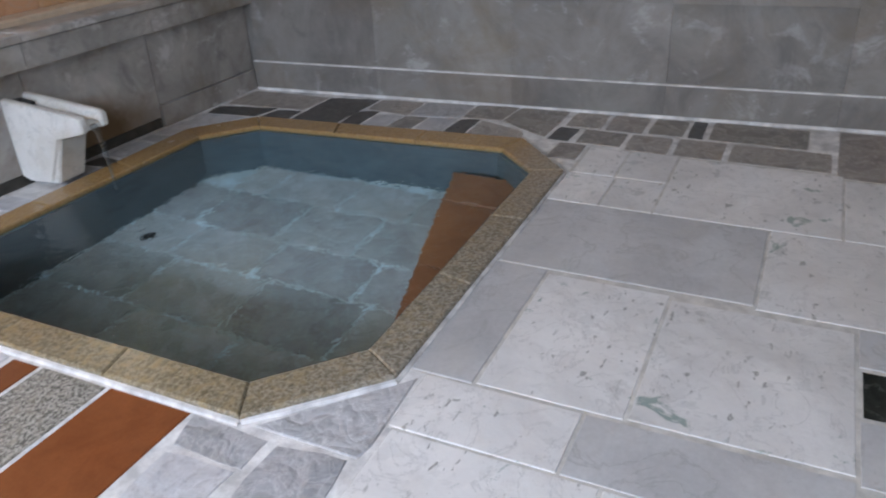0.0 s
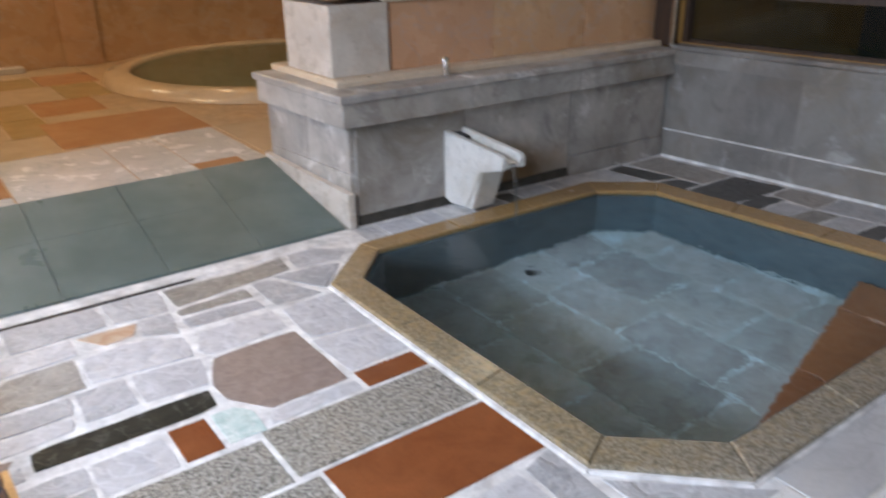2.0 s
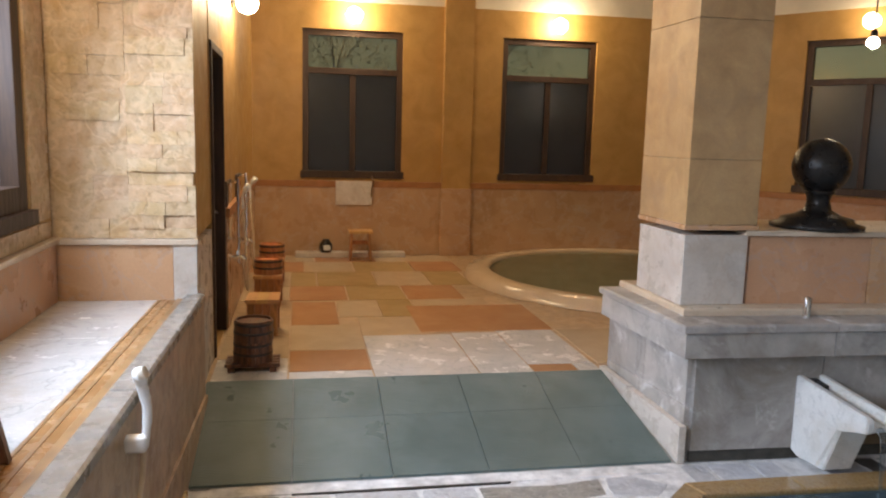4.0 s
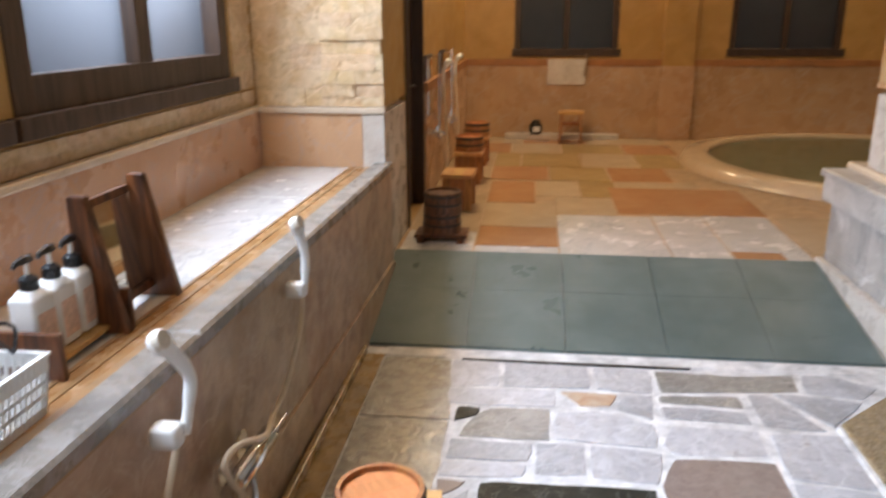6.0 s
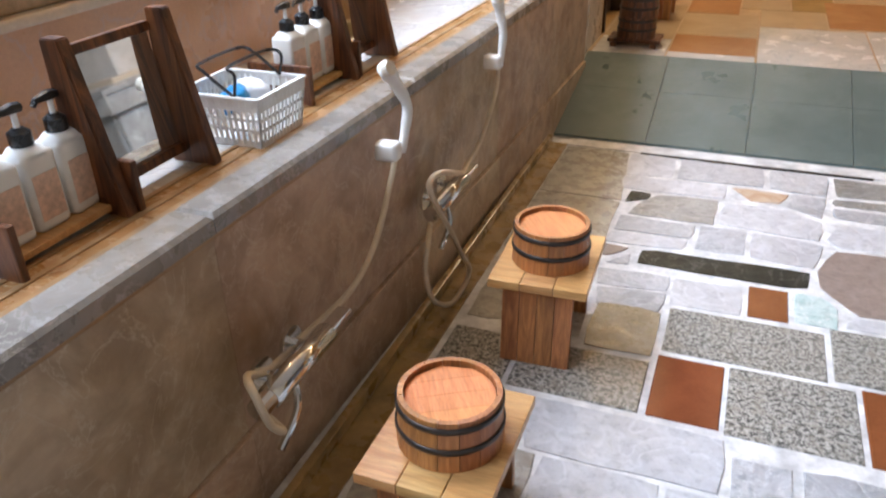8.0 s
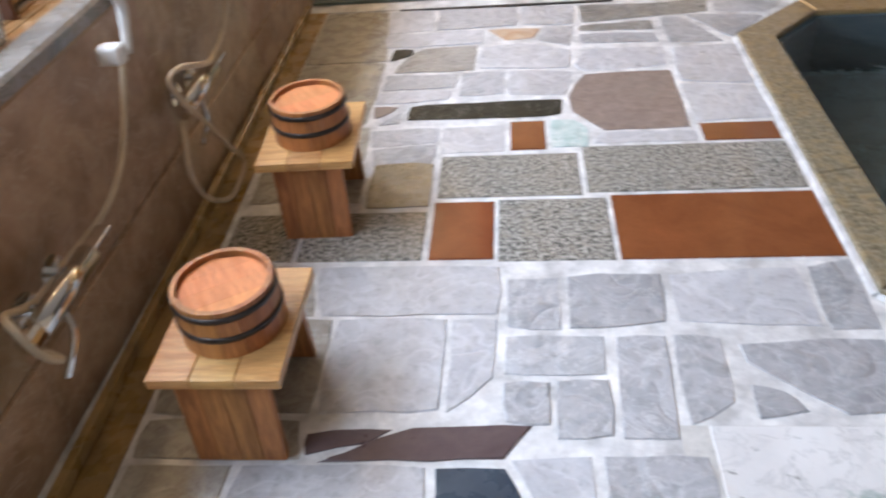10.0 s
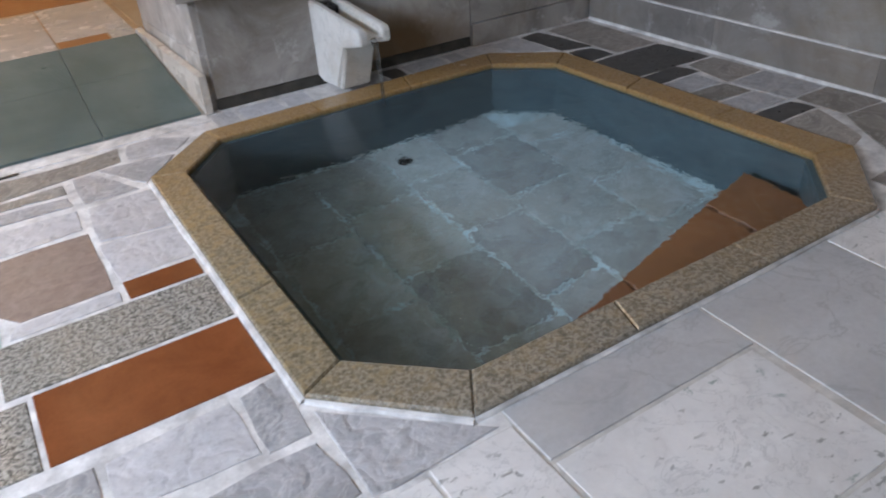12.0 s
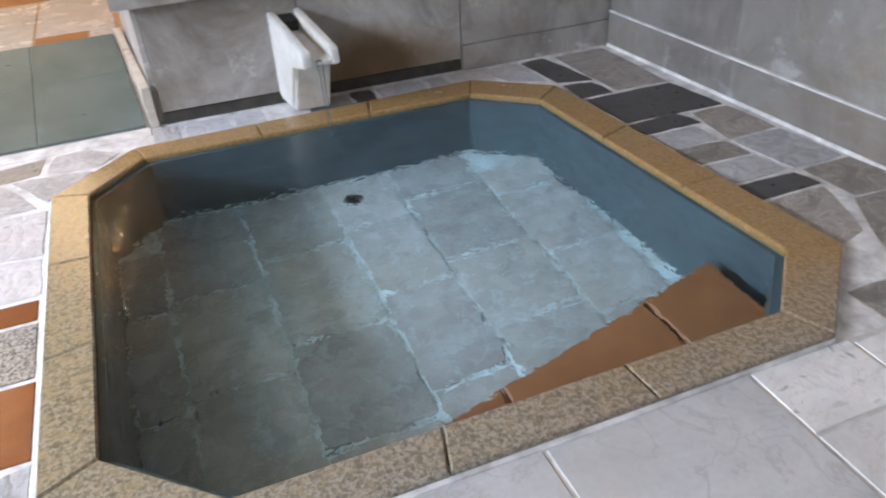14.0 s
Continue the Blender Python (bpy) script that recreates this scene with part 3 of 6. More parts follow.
# rows of bed slabs: x from, x to, cross joints
for x0, x1, cross in ((1.90, 2.06, (1.75, 2.25)), (2.06, 2.385, (1.38, 1.80, 2.29)), (2.385, 2.735, (1.45, 1.92, 2.40)), (2.735, 3.02, (1.55, 2.03, 2.47)),
                      (3.02, 3.37, (1.72, 2.12, 2.56)), (3.37, 3.665, (1.63, 2.0, 2.42))):
    edge = max(0.0, 2.10 - x1) * 5 + max(0.0, x1 - 3.45) * 0.9
    ends = [1.11 + edge, *cross, 2.82 - edge]
    for lo, hi in zip(ends, ends[1:]):
        if hi - lo < 0.06:
            continue
        g = 0.008
        ring = []
        for (px, py), (qx, qy) in zip(((x0 + g, lo + g), (x1 - g, lo + g), (x1 - g, hi - g), (x0 + g, hi - g)), ((x1 - g, lo + g), (x1 - g, hi - g), (x0 + g, hi - g), (x0 + g, lo + g))):
            for k in range(8):
                f = k / 8
                ring.append((px + (qx - px) * f + rng.uniform(-0.008, 0.008), py + (qy - py) * f + rng.uniform(-0.008, 0.008)))
        part("bed_slab", pslab(ring, DEEP - 0.02, DEEP, 0.004), POOLFLOOR, pool)
# wedge-shaped step along the near side
for x0, x1 in ((2.20, 2.86), (2.86, 3.40), (3.40, 3.70)):
    e0, e1 = 1.12 + 0.26 * (x0 - 2.16), 1.12 + 0.26 * (x1 - 2.16)
    part("corner_step", pslab([(x0 + 0.004, 1.09), (x1 - 0.004, 1.09 if x1 < 3.6 else 1.22), (x1 - 0.004, e1), (x0 + 0.004, e0 + 0.004)], DEEP, -0.26, 0.006), STEP, pool)
for i in range(8):
    a, b = OUTER[i], OUTER[(i + 1) % 8]
    way = Vector((b[0] - a[0], b[1] - a[1], 0)).normalized()
    off = Vector((way.y, -way.x, 0))
    if off.dot(Vector((a[0] - 2.82, a[1] - 1.98, 0))) < 0:
        off = -off
    bm = bmesh.new()
    rows_ = []
    for k in range(13):
        p = Vector((*a, 0)).lerp(Vector((*b, 0)), k / 12)
        wide = rng.uniform(0.010, 0.024)
        rows_.append([bm.verts.new((q.x * U, q.y * U, z)) for q, z in ((p + off * 0.0008, -0.02), (p + off * 0.0008, 0.009), (p + off * wide * 0.6, 0.006), (p + off * wide, -0.02))])
    for r0, r1 in zip(rows_, rows_[1:]):
        for q in range(3):
            bm.faces.new((r0[q], r0[q + 1], r1[q + 1], r1[q]))
    bmesh.ops.recalc_face_normals(bm, faces=bm.faces)
    part("mortar_fillet", bm, GROUT, pool)
surface = setting("water", slab([((x + (2.82 - x) * -0.004) * U, (y + (1.98 - y) * -0.004) * U) for x, y in INNER], 0.0045, 0.005), WATER, "clear bluish hot spring water filling the bath", "water")
bm = bmesh.new()
bm.faces.new([bm.verts.new((x * U, y * U, 0.006)) for x, y in INNER])
surface.data.clear_geometry()
bm.to_mesh(surface.data)
bm.free()
surface.visible_shadow = False


# low wall with the spout, and the wall behind the bath
def spout_y(x):
    return 3.225 - 0.03 * (x - 2.155)


def back_x(y):
    return 4.339 + 0.073 * (3.12 - y)


low = setting("wall_spout", pslab([(2.195, 3.225), (4.45, spout_y(4.45)), (4.45, 3.95), (2.14, 3.98)], 0.0, 0.50), WALLSTONE, "low grey marble wall beside the bath", "wall")
cuts = [2.195, 2.82, 3.55, 4.33]
for a, b in zip(cuts, cuts[1:]):
    part("panel", pslab([(a + 0.003, spout_y(a) - 0.02), (b - 0.003, spout_y(b) - 0.02), (b - 0.003, spout_y(b)), (a + 0.003, spout_y(a))], 0.055 if a < 3.0 else 0.12, 0.505, 0.003), WALLSTONE, low)
    # the first two stretches get a low, very dark brown strip
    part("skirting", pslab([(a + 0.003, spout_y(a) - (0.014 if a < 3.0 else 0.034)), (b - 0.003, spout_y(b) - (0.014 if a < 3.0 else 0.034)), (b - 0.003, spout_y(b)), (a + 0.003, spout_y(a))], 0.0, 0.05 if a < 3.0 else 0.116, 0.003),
         DARKFOOT if a < 3.0 else WALLSTONE, low)
    part("coping", pslab([(a - (0.09 if a < 2.2 else -0.002), spout_y(a) - 0.085), (b - 0.002, spout_y(b) - 0.085), (b - 0.002, 3.98), (a - (0.125 if a < 2.2 else -0.002), 4.0)], 0.507, 0.62, 0.006), WALLSTONE, low)
    part("coping", pslab([(a - (0.105 if a < 2.2 else -0.002), spout_y(a) - 0.10), (b - 0.002, spout_y(b) - 0.10), (b - 0.002, 3.98), (a - (0.14 if a < 2.2 else -0.002), 4.015)], 0.623, 0.657, 0.008), WALLSTONE, low)
for a, b, z0, z1 in ((3.226, 3.60, 0.0, 0.26), (3.60, 3.99, 0.0, 0.26), (3.226, 3.60, 0.264, 0.505), (3.60, 3.99, 0.264, 0.505)):
    k = lambda y: 2.195 - 0.06 * (y - 3.2) / 0.8
    part("panel", pslab([(k(a) - 0.022, a + 0.002), (k(a), a + 0.002), (k(b), b - 0.002), (k(b) - 0.022, b - 0.002)], z0, z1, 0.003), WALLSTONE, low)
# tapered white skirting beside the ramp
bm = bmesh.new()
pts = [(3.195, 0.0), (3.98, FAR), (3.98, FAR + 0.025), (3.195, 0.175)]
f = [bm.verts.new((2.168 * U - 0.07 * U * (y - 3.2) / 0.8, y * U, z * U)) for y, z in pts]
g = [bm.verts.new((2.135 * U - 0.07 * U * (y - 3.2) / 0.8, y * U, z * U)) for y, z in pts]
bm.faces.new(f)
bm.faces.new(g[::-1])
for i in range(4):
    bm.faces.new((f[i], g[i], g[(i + 1) % 4], f[(i + 1) % 4]))
part("ramp_skirting", bm, WHITE_MARBLE, low, "tapered white marble skirting")

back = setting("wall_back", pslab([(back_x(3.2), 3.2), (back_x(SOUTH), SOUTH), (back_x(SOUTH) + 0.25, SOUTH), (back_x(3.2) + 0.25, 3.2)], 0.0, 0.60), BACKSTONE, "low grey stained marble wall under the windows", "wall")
ys = [3.11, 2.30, 1.50, 0.70, -0.10, -0.90, -1.70]
for a, b in zip(ys, ys[1:]):
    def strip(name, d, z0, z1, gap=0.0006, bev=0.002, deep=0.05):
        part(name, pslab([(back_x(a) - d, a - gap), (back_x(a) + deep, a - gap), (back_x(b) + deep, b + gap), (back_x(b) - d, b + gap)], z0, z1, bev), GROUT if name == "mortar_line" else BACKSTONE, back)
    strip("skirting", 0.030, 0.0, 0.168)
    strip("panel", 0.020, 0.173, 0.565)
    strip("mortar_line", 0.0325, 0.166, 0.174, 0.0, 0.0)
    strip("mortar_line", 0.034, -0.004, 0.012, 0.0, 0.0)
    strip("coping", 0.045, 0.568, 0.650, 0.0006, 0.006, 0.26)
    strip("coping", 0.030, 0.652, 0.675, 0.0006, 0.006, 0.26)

# window band above the back wall
holes = [(-1.40, 0.08, 0.68, 2.45), (0.08, 1.56, 0.68, 2.45), (1.56, 3.12, 0.68, 2.45)]
bm = bmesh.new()
for a, b, c, d in wall_with_holes(SOUTH, 3.25, 0.676, TOP, [(-1.40, 3.12, 0.68, 2.45)]):
    add_slab(bm, [((back_x(b) + 0.06) * U, b * U), ((back_x(a) + 0.06) * U, a * U), ((back_x(a) + 0.22) * U, a * U), ((back_x(b) + 0.22) * U, b * U)], c * U, d * U)
setting("wall_window_band", bm, AMBER, "amber stone wall above the bath windows", "wall")
for a, b, c, d in holes:
    w = thing("window_bath", "dark timber window with lower clear and upper frosted pane", "window", kind="structure")
    x = back_x((a + b) / 2) + 0.10
    sk = lambda u: back_x(u) + 0.10
    def bar(name, u0, u1, z0, z1, deep=0.05):
        part(name, pslab([(sk(u0) - deep / 2, u0), (sk(u0) + deep / 2, u0), (sk(u1) + deep / 2, u1), (sk(u1) - deep / 2, u1)][::-1], z0, z1, 0.004), TRIM_WOOD, w)
    bar("stile", a + 0.001, a + 0.03, c, d)
    bar("stile", b - 0.03, b - 0.001, c, d)
    bar("rail", a + 0.05, b - 0.05, c, c + 0.02)
    bar("rail", a + 0.05, b - 0.05, d - 0.05, d)
    bar("rail", a + 0.05, b - 0.05, 0.95, 1.00)
    bar("mullion", (a + b) / 2 - 0.022, (a + b) / 2 + 0.022, 1.0, d - 0.05, 0.04)
    for name, z0, z1, mat_ in (("lower_pane", c + 0.02, 0.95, DIMCLEAR), ("upper_pane", 1.0, d - 0.05, FROSTED)):
        g = part(name, pslab([(sk(a) - 0.002, a + 0.05), (sk(a) + 0.002, a + 0.05), (sk(b) + 0.002, b - 0.05), (sk(b) - 0.002, b - 0.05)][::-1], z0, z1), mat_, w)
        g.visible_shadow = False

# upright post in the corner beside the windows
setting("corner_post", pbox(4.33, 4.43, 3.14, 3.27, 0.66, TOP, 0.006), TRIM_WOOD, "dark brown timber corner post beside the window", "post")
setting("corner_pipe", tube([at(4.32, 3.12, 0.67), at(4.32, 3.12, TOP)], 0.016, 10), CHROME, "slim grey pipe beside the timber post", "pipe")

# pink parapet and pillar on the low wall
para = setting("wall_parapet", pslab([(2.52, 3.41), (4.45, 3.32), (4.45, 3.80), (2.52, 3.86)], 0.665, 1.015), PINK, "pink marble parapet on the low wall", "wall")
xs = [2.53, 3.15, 3.80, 4.42]
for a, b in zip(xs, xs[1:]):
    part("panel", pslab([(a + 0.002, 3.395 - 0.047 * (a - 2.5)), (b - 0.002, 3.395 - 0.047 * (b - 2.5)), (b - 0.002, 3.42 - 0.047 * (b - 2.5)), (a + 0.002, 3.42 - 0.047 * (a - 2.5))], 0.69, 1.012, 0.002), PINK, para)
part("coping", pslab([(2.5, 3.375), (4.45, 3.285), (4.45, 3.84), (2.5, 3.88)], 1.016, 1.04, 0.006), PINK_CAP, para)
part("base_moulding", pslab([(2.17, 3.30), (4.45, 3.20), (4.45, 3.86), (2.17, 4.02)], 0.658, 0.689, 0.008), PINK_CAP, para)
pillar = thing("pillar", "square travertine pillar on a white marble plinth", "pillar", kind="structure")
part("plinth", pbox(2.195, 2.515, 3.385, 3.86, 0.69, 1.018, 0.004), WHITE_MARBLE, pillar, "white veined marble plinth")
part("collar", pbox(2.185, 2.56, 3.375, 3.87, 1.041, 1.065, 0.006), PINK, pillar)
z = 1.066
for h in (0.30, 0.62, 0.62, 0.62):
    part("shaft_block", pbox(2.19, 2.55, 3.38, 3.865, z, min(z + h - 0.0012, 3.05), 0.003), PILLAR, pillar)
    z += h

# wash counter along the window wall
counter = thing("wash_counter", "long brown marble wash counter with grey stone coping", "counter", kind="structure")


def skewed(x0, x1, y0, y1, z0, z1, bevel=0.0, back=True):
    """A box of the counter; its front runs a little out of square with the room."""
    k = lambda x, y: x + 0.022 * (y - 2.2) if back or x > -0.5 else x
    return pslab([(k(x0, y0), y0), (k(x1, y0), y0), (k(x1, y1), y1), (k(x0, y1), y1)], z0, z1, bevel)


part("core", skewed(-0.62, -0.030, SOUTH, 3.80, 0.0, 0.60, 0.0, False), COUNTERSTONE, counter)
ys = [SOUTH, -0.85, 0.0, 0.85, 1.70, 2.42, 3.12, 3.80]
for a, b in zip(ys, ys[1:]):
    part("panel", skewed(-0.030, -0.012, a + 0.0006, b - 0.0006, 0.20, 0.640, 0.002), COUNTERSTONE, counter)
    part("panel", skewed(-0.030, -0.002, a + 0.0006, b - 0.0006, 0.0, 0.196, 0.002), COUNTERSTONE, counter)
    part("coping", skewed(-0.090, -0.004, a + 0.001, b - 0.001, 0.651, 0.687, 0.009), COPING, counter)
    part("rust_line", skewed(-0.090, -0.009, a, b, 0.641, 0.650, 0.001), GROOVE, counter)
    part("front_band", skewed(-0.205, -0.128, a + 0.001, b - 0.001, 0.60, 0.661, 0.003), BANDSTONE, counter, "brown stained front strip")
    part("top_slab", skewed(-0.62, -0.206, a + 0.001, b - 0.001, 0.60, 0.66, 0.003, False), COUNTERTOP, counter)
for gx in (-0.205, -0.166):
    part("groove_line", skewed(gx - 0.006, gx + 0.006, SOUTH, 3.79, 0.655, 0.6632), GROOVE, counter, "brown wet groove line")
part("groove_trim", skewed(-0.1275, -0.0915, SOUTH, 3.79, 0.60, 0.668, 0.004), GROOVE, counter, "brown wet groove trim")
setting("gutter", pbox(0.009, 0.105, SOUTH, 3.12, -0.02, 0.003, 0.0), GUTTER, "brown mineral-stained gutter at the counter foot", "gutter")
setting("gutter_kerb", pbox(0.010, 0.032, SOUTH, 3.12, 0.0035, 0.04, 0.006), GUTTER, "brown stained stone fillet along the counter", "kerb")

# window wall above the counter
holes = [(-1.05, 0.30, 1.085, 2.15), (0.62, 1.97, 1.085, 2.15), (2.05, 3.49, 1.085, 2.15)]
bm = bmesh.new()
for a, b, c, d in wall_with_holes(SOUTH, 4.40, 0.0, TOP + 0.3, holes):
    add_box(bm, -0.85 * U, -0.62 * U, a * U, b * U, c * U, d * U)
west = setting("wall_west", bm, AMBER, "amber split stone wall with windows", "wall")
part("pink_skirting", pbox(-0.62, -0.60, SOUTH, 3.80, 0.66, 0.925, 0.002), PINK, west, "pink marble splashback")
part("cap_moulding", pbox(-0.62, -0.578, SOUTH, 3.80, 0.925, 0.95, 0.008), PINK_CAP, west, "cream moulding")
for a, b, c, d in holes:
    w = thing("window_west", "dark timber sliding window with bright frosted panes", "window", kind="structure")
    for name, y0, y1, z0, z1, p in (("stile", a, a + 0.09, c, d, 0), ("stile", b - 0.09, b, c, d, 0), ("rail", a + 0.09, b - 0.09, d - 0.06, d, 0),
                                    ("sill", a - 0.03, b + 0.03, c - 0.045, c + 0.015, 0.03), ("rail", a + 0.09, b - 0.09, c + 0.015, c + 0.115, 0),
                                    ("meeting_stile", (a + b) / 2 - 0.055, (a + b) / 2 + 0.04, c + 0.115, d - 0.06, 0.0)):
        part(name, pbox(-0.70, -0.612 + p, y0, y1, z0, z1, 0.004), TRIM_WOOD, w)
    for y0, y1, x in ((a + 0.09, (a + b) / 2 - 0.055, -0.665), ((a + b) / 2 + 0.04, b - 0.09, -0.685)):
        g = part("pane", pbox(x, x + 0.004, y0, y1, c + 0.115, d - 0.06), FROSTED, w)
        g.visible_shadow = False

# block of wall at the end of the counter
end = setting("wall_end", pbox(-0.62, -0.03, 3.80, 4.38, 0.0, TOP + 0.3), SPLIT, "pale split-face stone wall at the counter end", "wall")
part("pink_panel", pbox(-0.60, -0.105, 3.775, 3.80, 0.66, 0.915, 0.002), PINK, end, "pink marble panel")
part("white_strip", pbox(-0.103, 0.0, 3.77, 3.80, 0.60, 0.915, 0.002), WHITE_MARBLE, end, "white marble corner strip")
part("side_strip", pbox(-0.03, 0.0, 3.801, 4.38, 0.0, 0.915, 0.002), WHITE_MARBLE, end)
part("side_facing", pbox(-0.03, -0.004, 3.801, 4.38, 0.945, TOP + 0.3, 0.002), AMBER, end)
part("cap_moulding", pbox(-0.60, 0.006, 3.76, 3.80, 0.916, 0.944, 0.006), PINK_CAP, end)

# ramp with its mat, threshold and slit drain
ramp = bmesh.new()
pts = [(3.205, -0.02), (3.205, 0.0), (3.955, FAR), (3.955, -0.02)]
p0 = [ramp.verts.new((0.0, y * U, z * U)) for y, z in pts]
p1 = [ramp.verts.new((2.14 * U, y * U, z * U)) for y, z in pts]
ramp.faces.new(p0)
ramp.faces.new(p1[::-1])
for i in range(4):
    ramp.faces.new((p0[i], p0[(i + 1) % 4], p1[(i + 1) % 4], p1[i]))
bmesh.ops.recalc_face_normals(ramp, faces=ramp.faces)
setting("ramp", ramp, JOINT, "short stone ramp between the two rooms", "ramp")
mat_thing = thing("bath_mat", "grey-green ribbed rubber matting laid on the ramp", "mat")
xs = [0.012, 0.43, 0.85, 1.27, 1.69, 2.115]
for a, b in zip(xs, xs[1:]):
    for j, (s, e) in enumerate(((0.0, 0.56), (0.56, 1.0))):
        m = bmesh.new()
        y0, y1 = 3.21 + 0.74 * s, 3.21 + 0.74 * e
        lo = lambda y: (y - 3.205) / 0.75 * FAR
        w = 0.05 * (a > 1.6)
        c = [(a + 0.0013, y0 + 0.0008), (b - 0.0013 - w * s, y0 + 0.0008), (b - 0.0013 - w * e, y1 - 0.0008), (a + 0.0013, y1 - 0.0008)]
        v0 = [m.verts.new((x * U, y * U, lo(y) * U + 0.001)) for x, y in c]
        v1 = [m.verts.new((x * U, y * U, lo(y) * U + 0.014)) for x, y in c]
        m.faces.new(v1)
        m.faces.new(v0[::-1])
        for i in range(4):
            m.faces.new((v0[i], v0[(i + 1) % 4], v1[(i + 1) % 4], v1[i]))
        part("mat_section", m, MATGREEN, mat_thing)
setting("threshold", pbox(0.10, 2.13, 3.118, 3.203, -0.02, 0.002, 0.003), GROUT, "white mortar strip at the ramp foot", "threshold")
slit = pslab([(0.43, 3.108), (0.80, 3.098), (1.33, 3.104), (1.34, 3.116), (0.80, 3.118), (0.43, 3.116)], -0.01, 0.003)
setting("drain_slit", slit, DARKGAP, "narrow black drain slit in the floor", "drain")

# unseen ceiling and wall behind the camera, pale to bounce fill light
setting("ceiling", pbox(-0.85, 4.9, SOUTH - 0.2, 3.9, TOP, TOP + 0.1), CEILING, "unseen wash room ceiling, kept pale to bounce light", "ceiling")
setting("wall_south", pbox(-0.85, 4.9, SOUTH - 0.2, SOUTH, 0.0, TOP), PLASTER, "unseen rear wall, kept pale to bounce light", "wall")

# far room
FTOP = 3.15
far_bed = bmesh.new()
add_box(far_bed, -0.2 * U, 6.6 * U, 3.955 * U, 8.3 * U, -0.1, FAR * U - 0.004)
far_floor = setting("floor_far", far_bed, TANJOINT, "polished marble floor of the far bath room", "floor")
setting("ceiling_far", pbox(-0.3, 7.0, 3.7, 8.4, FTOP, FTOP + 0.1), CEILING, "pale ceiling of the far bath room", "ceiling")
bm = bmesh.new()
for x in (0.6, 2.1, 3.6, 5.1):
    add_box(bm, x * U, (x + 0.16) * U, 4.0 * U, 8.0 * U, (FTOP - 0.2) * U, FTOP * U, 0.006)
setting("ceiling_beam", bm, TRIM_WOOD, "dark brown timber ceiling beams", "beam")

holes = [(0.487, 1.485, 1.02, 2.45), (2.518, 3.535, 1.02, 2.45)]
bm = bmesh.new()
for a, b, c, d in wall_with_holes(-0.25, 4.75, 0.0, FTOP, holes):
    add_box(bm, a * U, b * U, 8.03 * U, 8.25 * U, c * U, d * U)
north = setting("wall_north", bm, AMBER, "amber stone wall with tall windows", "wall")


def far_details(wall, u0, u1, place):
    """Skirting, red band and plaster frieze along a wall of the far room; place(u, v) gives the plan."""
    def run(name, a, b, v0, v1, z0, z1, m):
        q = [place(a, v0), place(b, v0), place(b, v1), place(a, v1)]
        part(name, pslab(q, z0, z1, 0.003), m, wall)
    run("tan_skirting", u0, u1, -0.02, 0.0, FAR, 0.90, FARTAN)
    run("red_band", u0, u1, -0.035, 0.0, 0.90, 0.96, RUSTBAND)
    run("frieze", u0, u1, -0.012, 0.0, 2.72, FTOP, PLASTER)


far_details(north, 0.0, 4.70, lambda u, v: (u, 8.03 + v))
for x in (1.90, 4.35):
    part("pilaster", pbox(x, x + 0.30, 7.97, 8.03, FAR, 2.95, 0.005), AMBER, north)
    part("pilaster_base", pbox(x - 0.01, x + 0.31, 7.955, 7.97, FAR, 0.90, 0.005), FARTAN, north)

# slanting wall of the bay beyond the round bath, then the east wall
slant = Vector((1.55, -2.15)).normalized()
out = Vector((2.15, 1.55)).normalized()
place3 = lambda u, v: (4.70 + slant.x * u + out.x * v, 8.02 + slant.y * u + out.y * v)
holes3 = [(1.10, 2.28, 1.0, 2.45)]
bm = bmesh.new()
for a, b, c, d in wall_with_holes(0.0, 2.75, 0.0, FTOP, holes3):
    add_slab(bm, [tuple(k * U for k in place3(*q)) for q in ((a, 0), (b, 0), (b, 0.2), (a, 0.2))], c * U, d * U)
bay = setting("wall_bay", bm, AMBER, "slanting amber stone wall with a tall window", "wall")
far_details(bay, 0.0, 2.75, place3)
for u in (2.42,):
    part("pilaster", pslab([place3(u, -0.07), place3(u + 0.3, -0.07), place3(u + 0.3, 0), place3(u, 0)], FAR, 2.95, 0.005), AMBER, bay)
setting("wall_east", pbox(6.28, 6.5, 3.3, 5.85, 0.0, FTOP), AMBER, "amber stone wall", "wall")
pier = setting("wall_east_pier", pbox(4.47, 4.95, 3.325, 4.38, 0.0, FTOP), AMBER, "amber stone wall pier beside the parapet", "wall")
part("corner_strip", pbox(4.455, 4.47, 4.10, 4.385, 1.045, 2.9, 0.004), PILLAR, pier)
part("pink_panel", pbox(4.45, 4.47, 3.33, 4.09, 0.66, 1.04, 0.003), PINK, pier)
setting("wall_east_return", pbox(4.46, 6.5, 3.1, 3.32, 0.0, FTOP), AMBER, "amber stone wall", "wall")

# left wall of the far room with its dark door
bm = bmesh.new()
for a, b, c, d in wall_with_holes(4.38, 8.1, 0.0, FTOP, [(4.40, 5.05, FAR, 1.90)]):
    add_box(bm, -0.22 * U, -0.0 * U, a * U, b * U, c * U, d * U)
fw = setting("wall_far_west", bm, AMBER, "amber stone wall of the far room", "wall")
far_details(fw, 5.06, 8.0, lambda u, v: (0.0 - v, u))
door = thing("door_far", "dark brown timber door standing in the amber wall", "door", kind="structure")
part("leaf", pbox(-0.12, -0.06, 4.44, 5.01, FAR + 0.01, 1.86, 0.004), TRIM_WOOD, door)
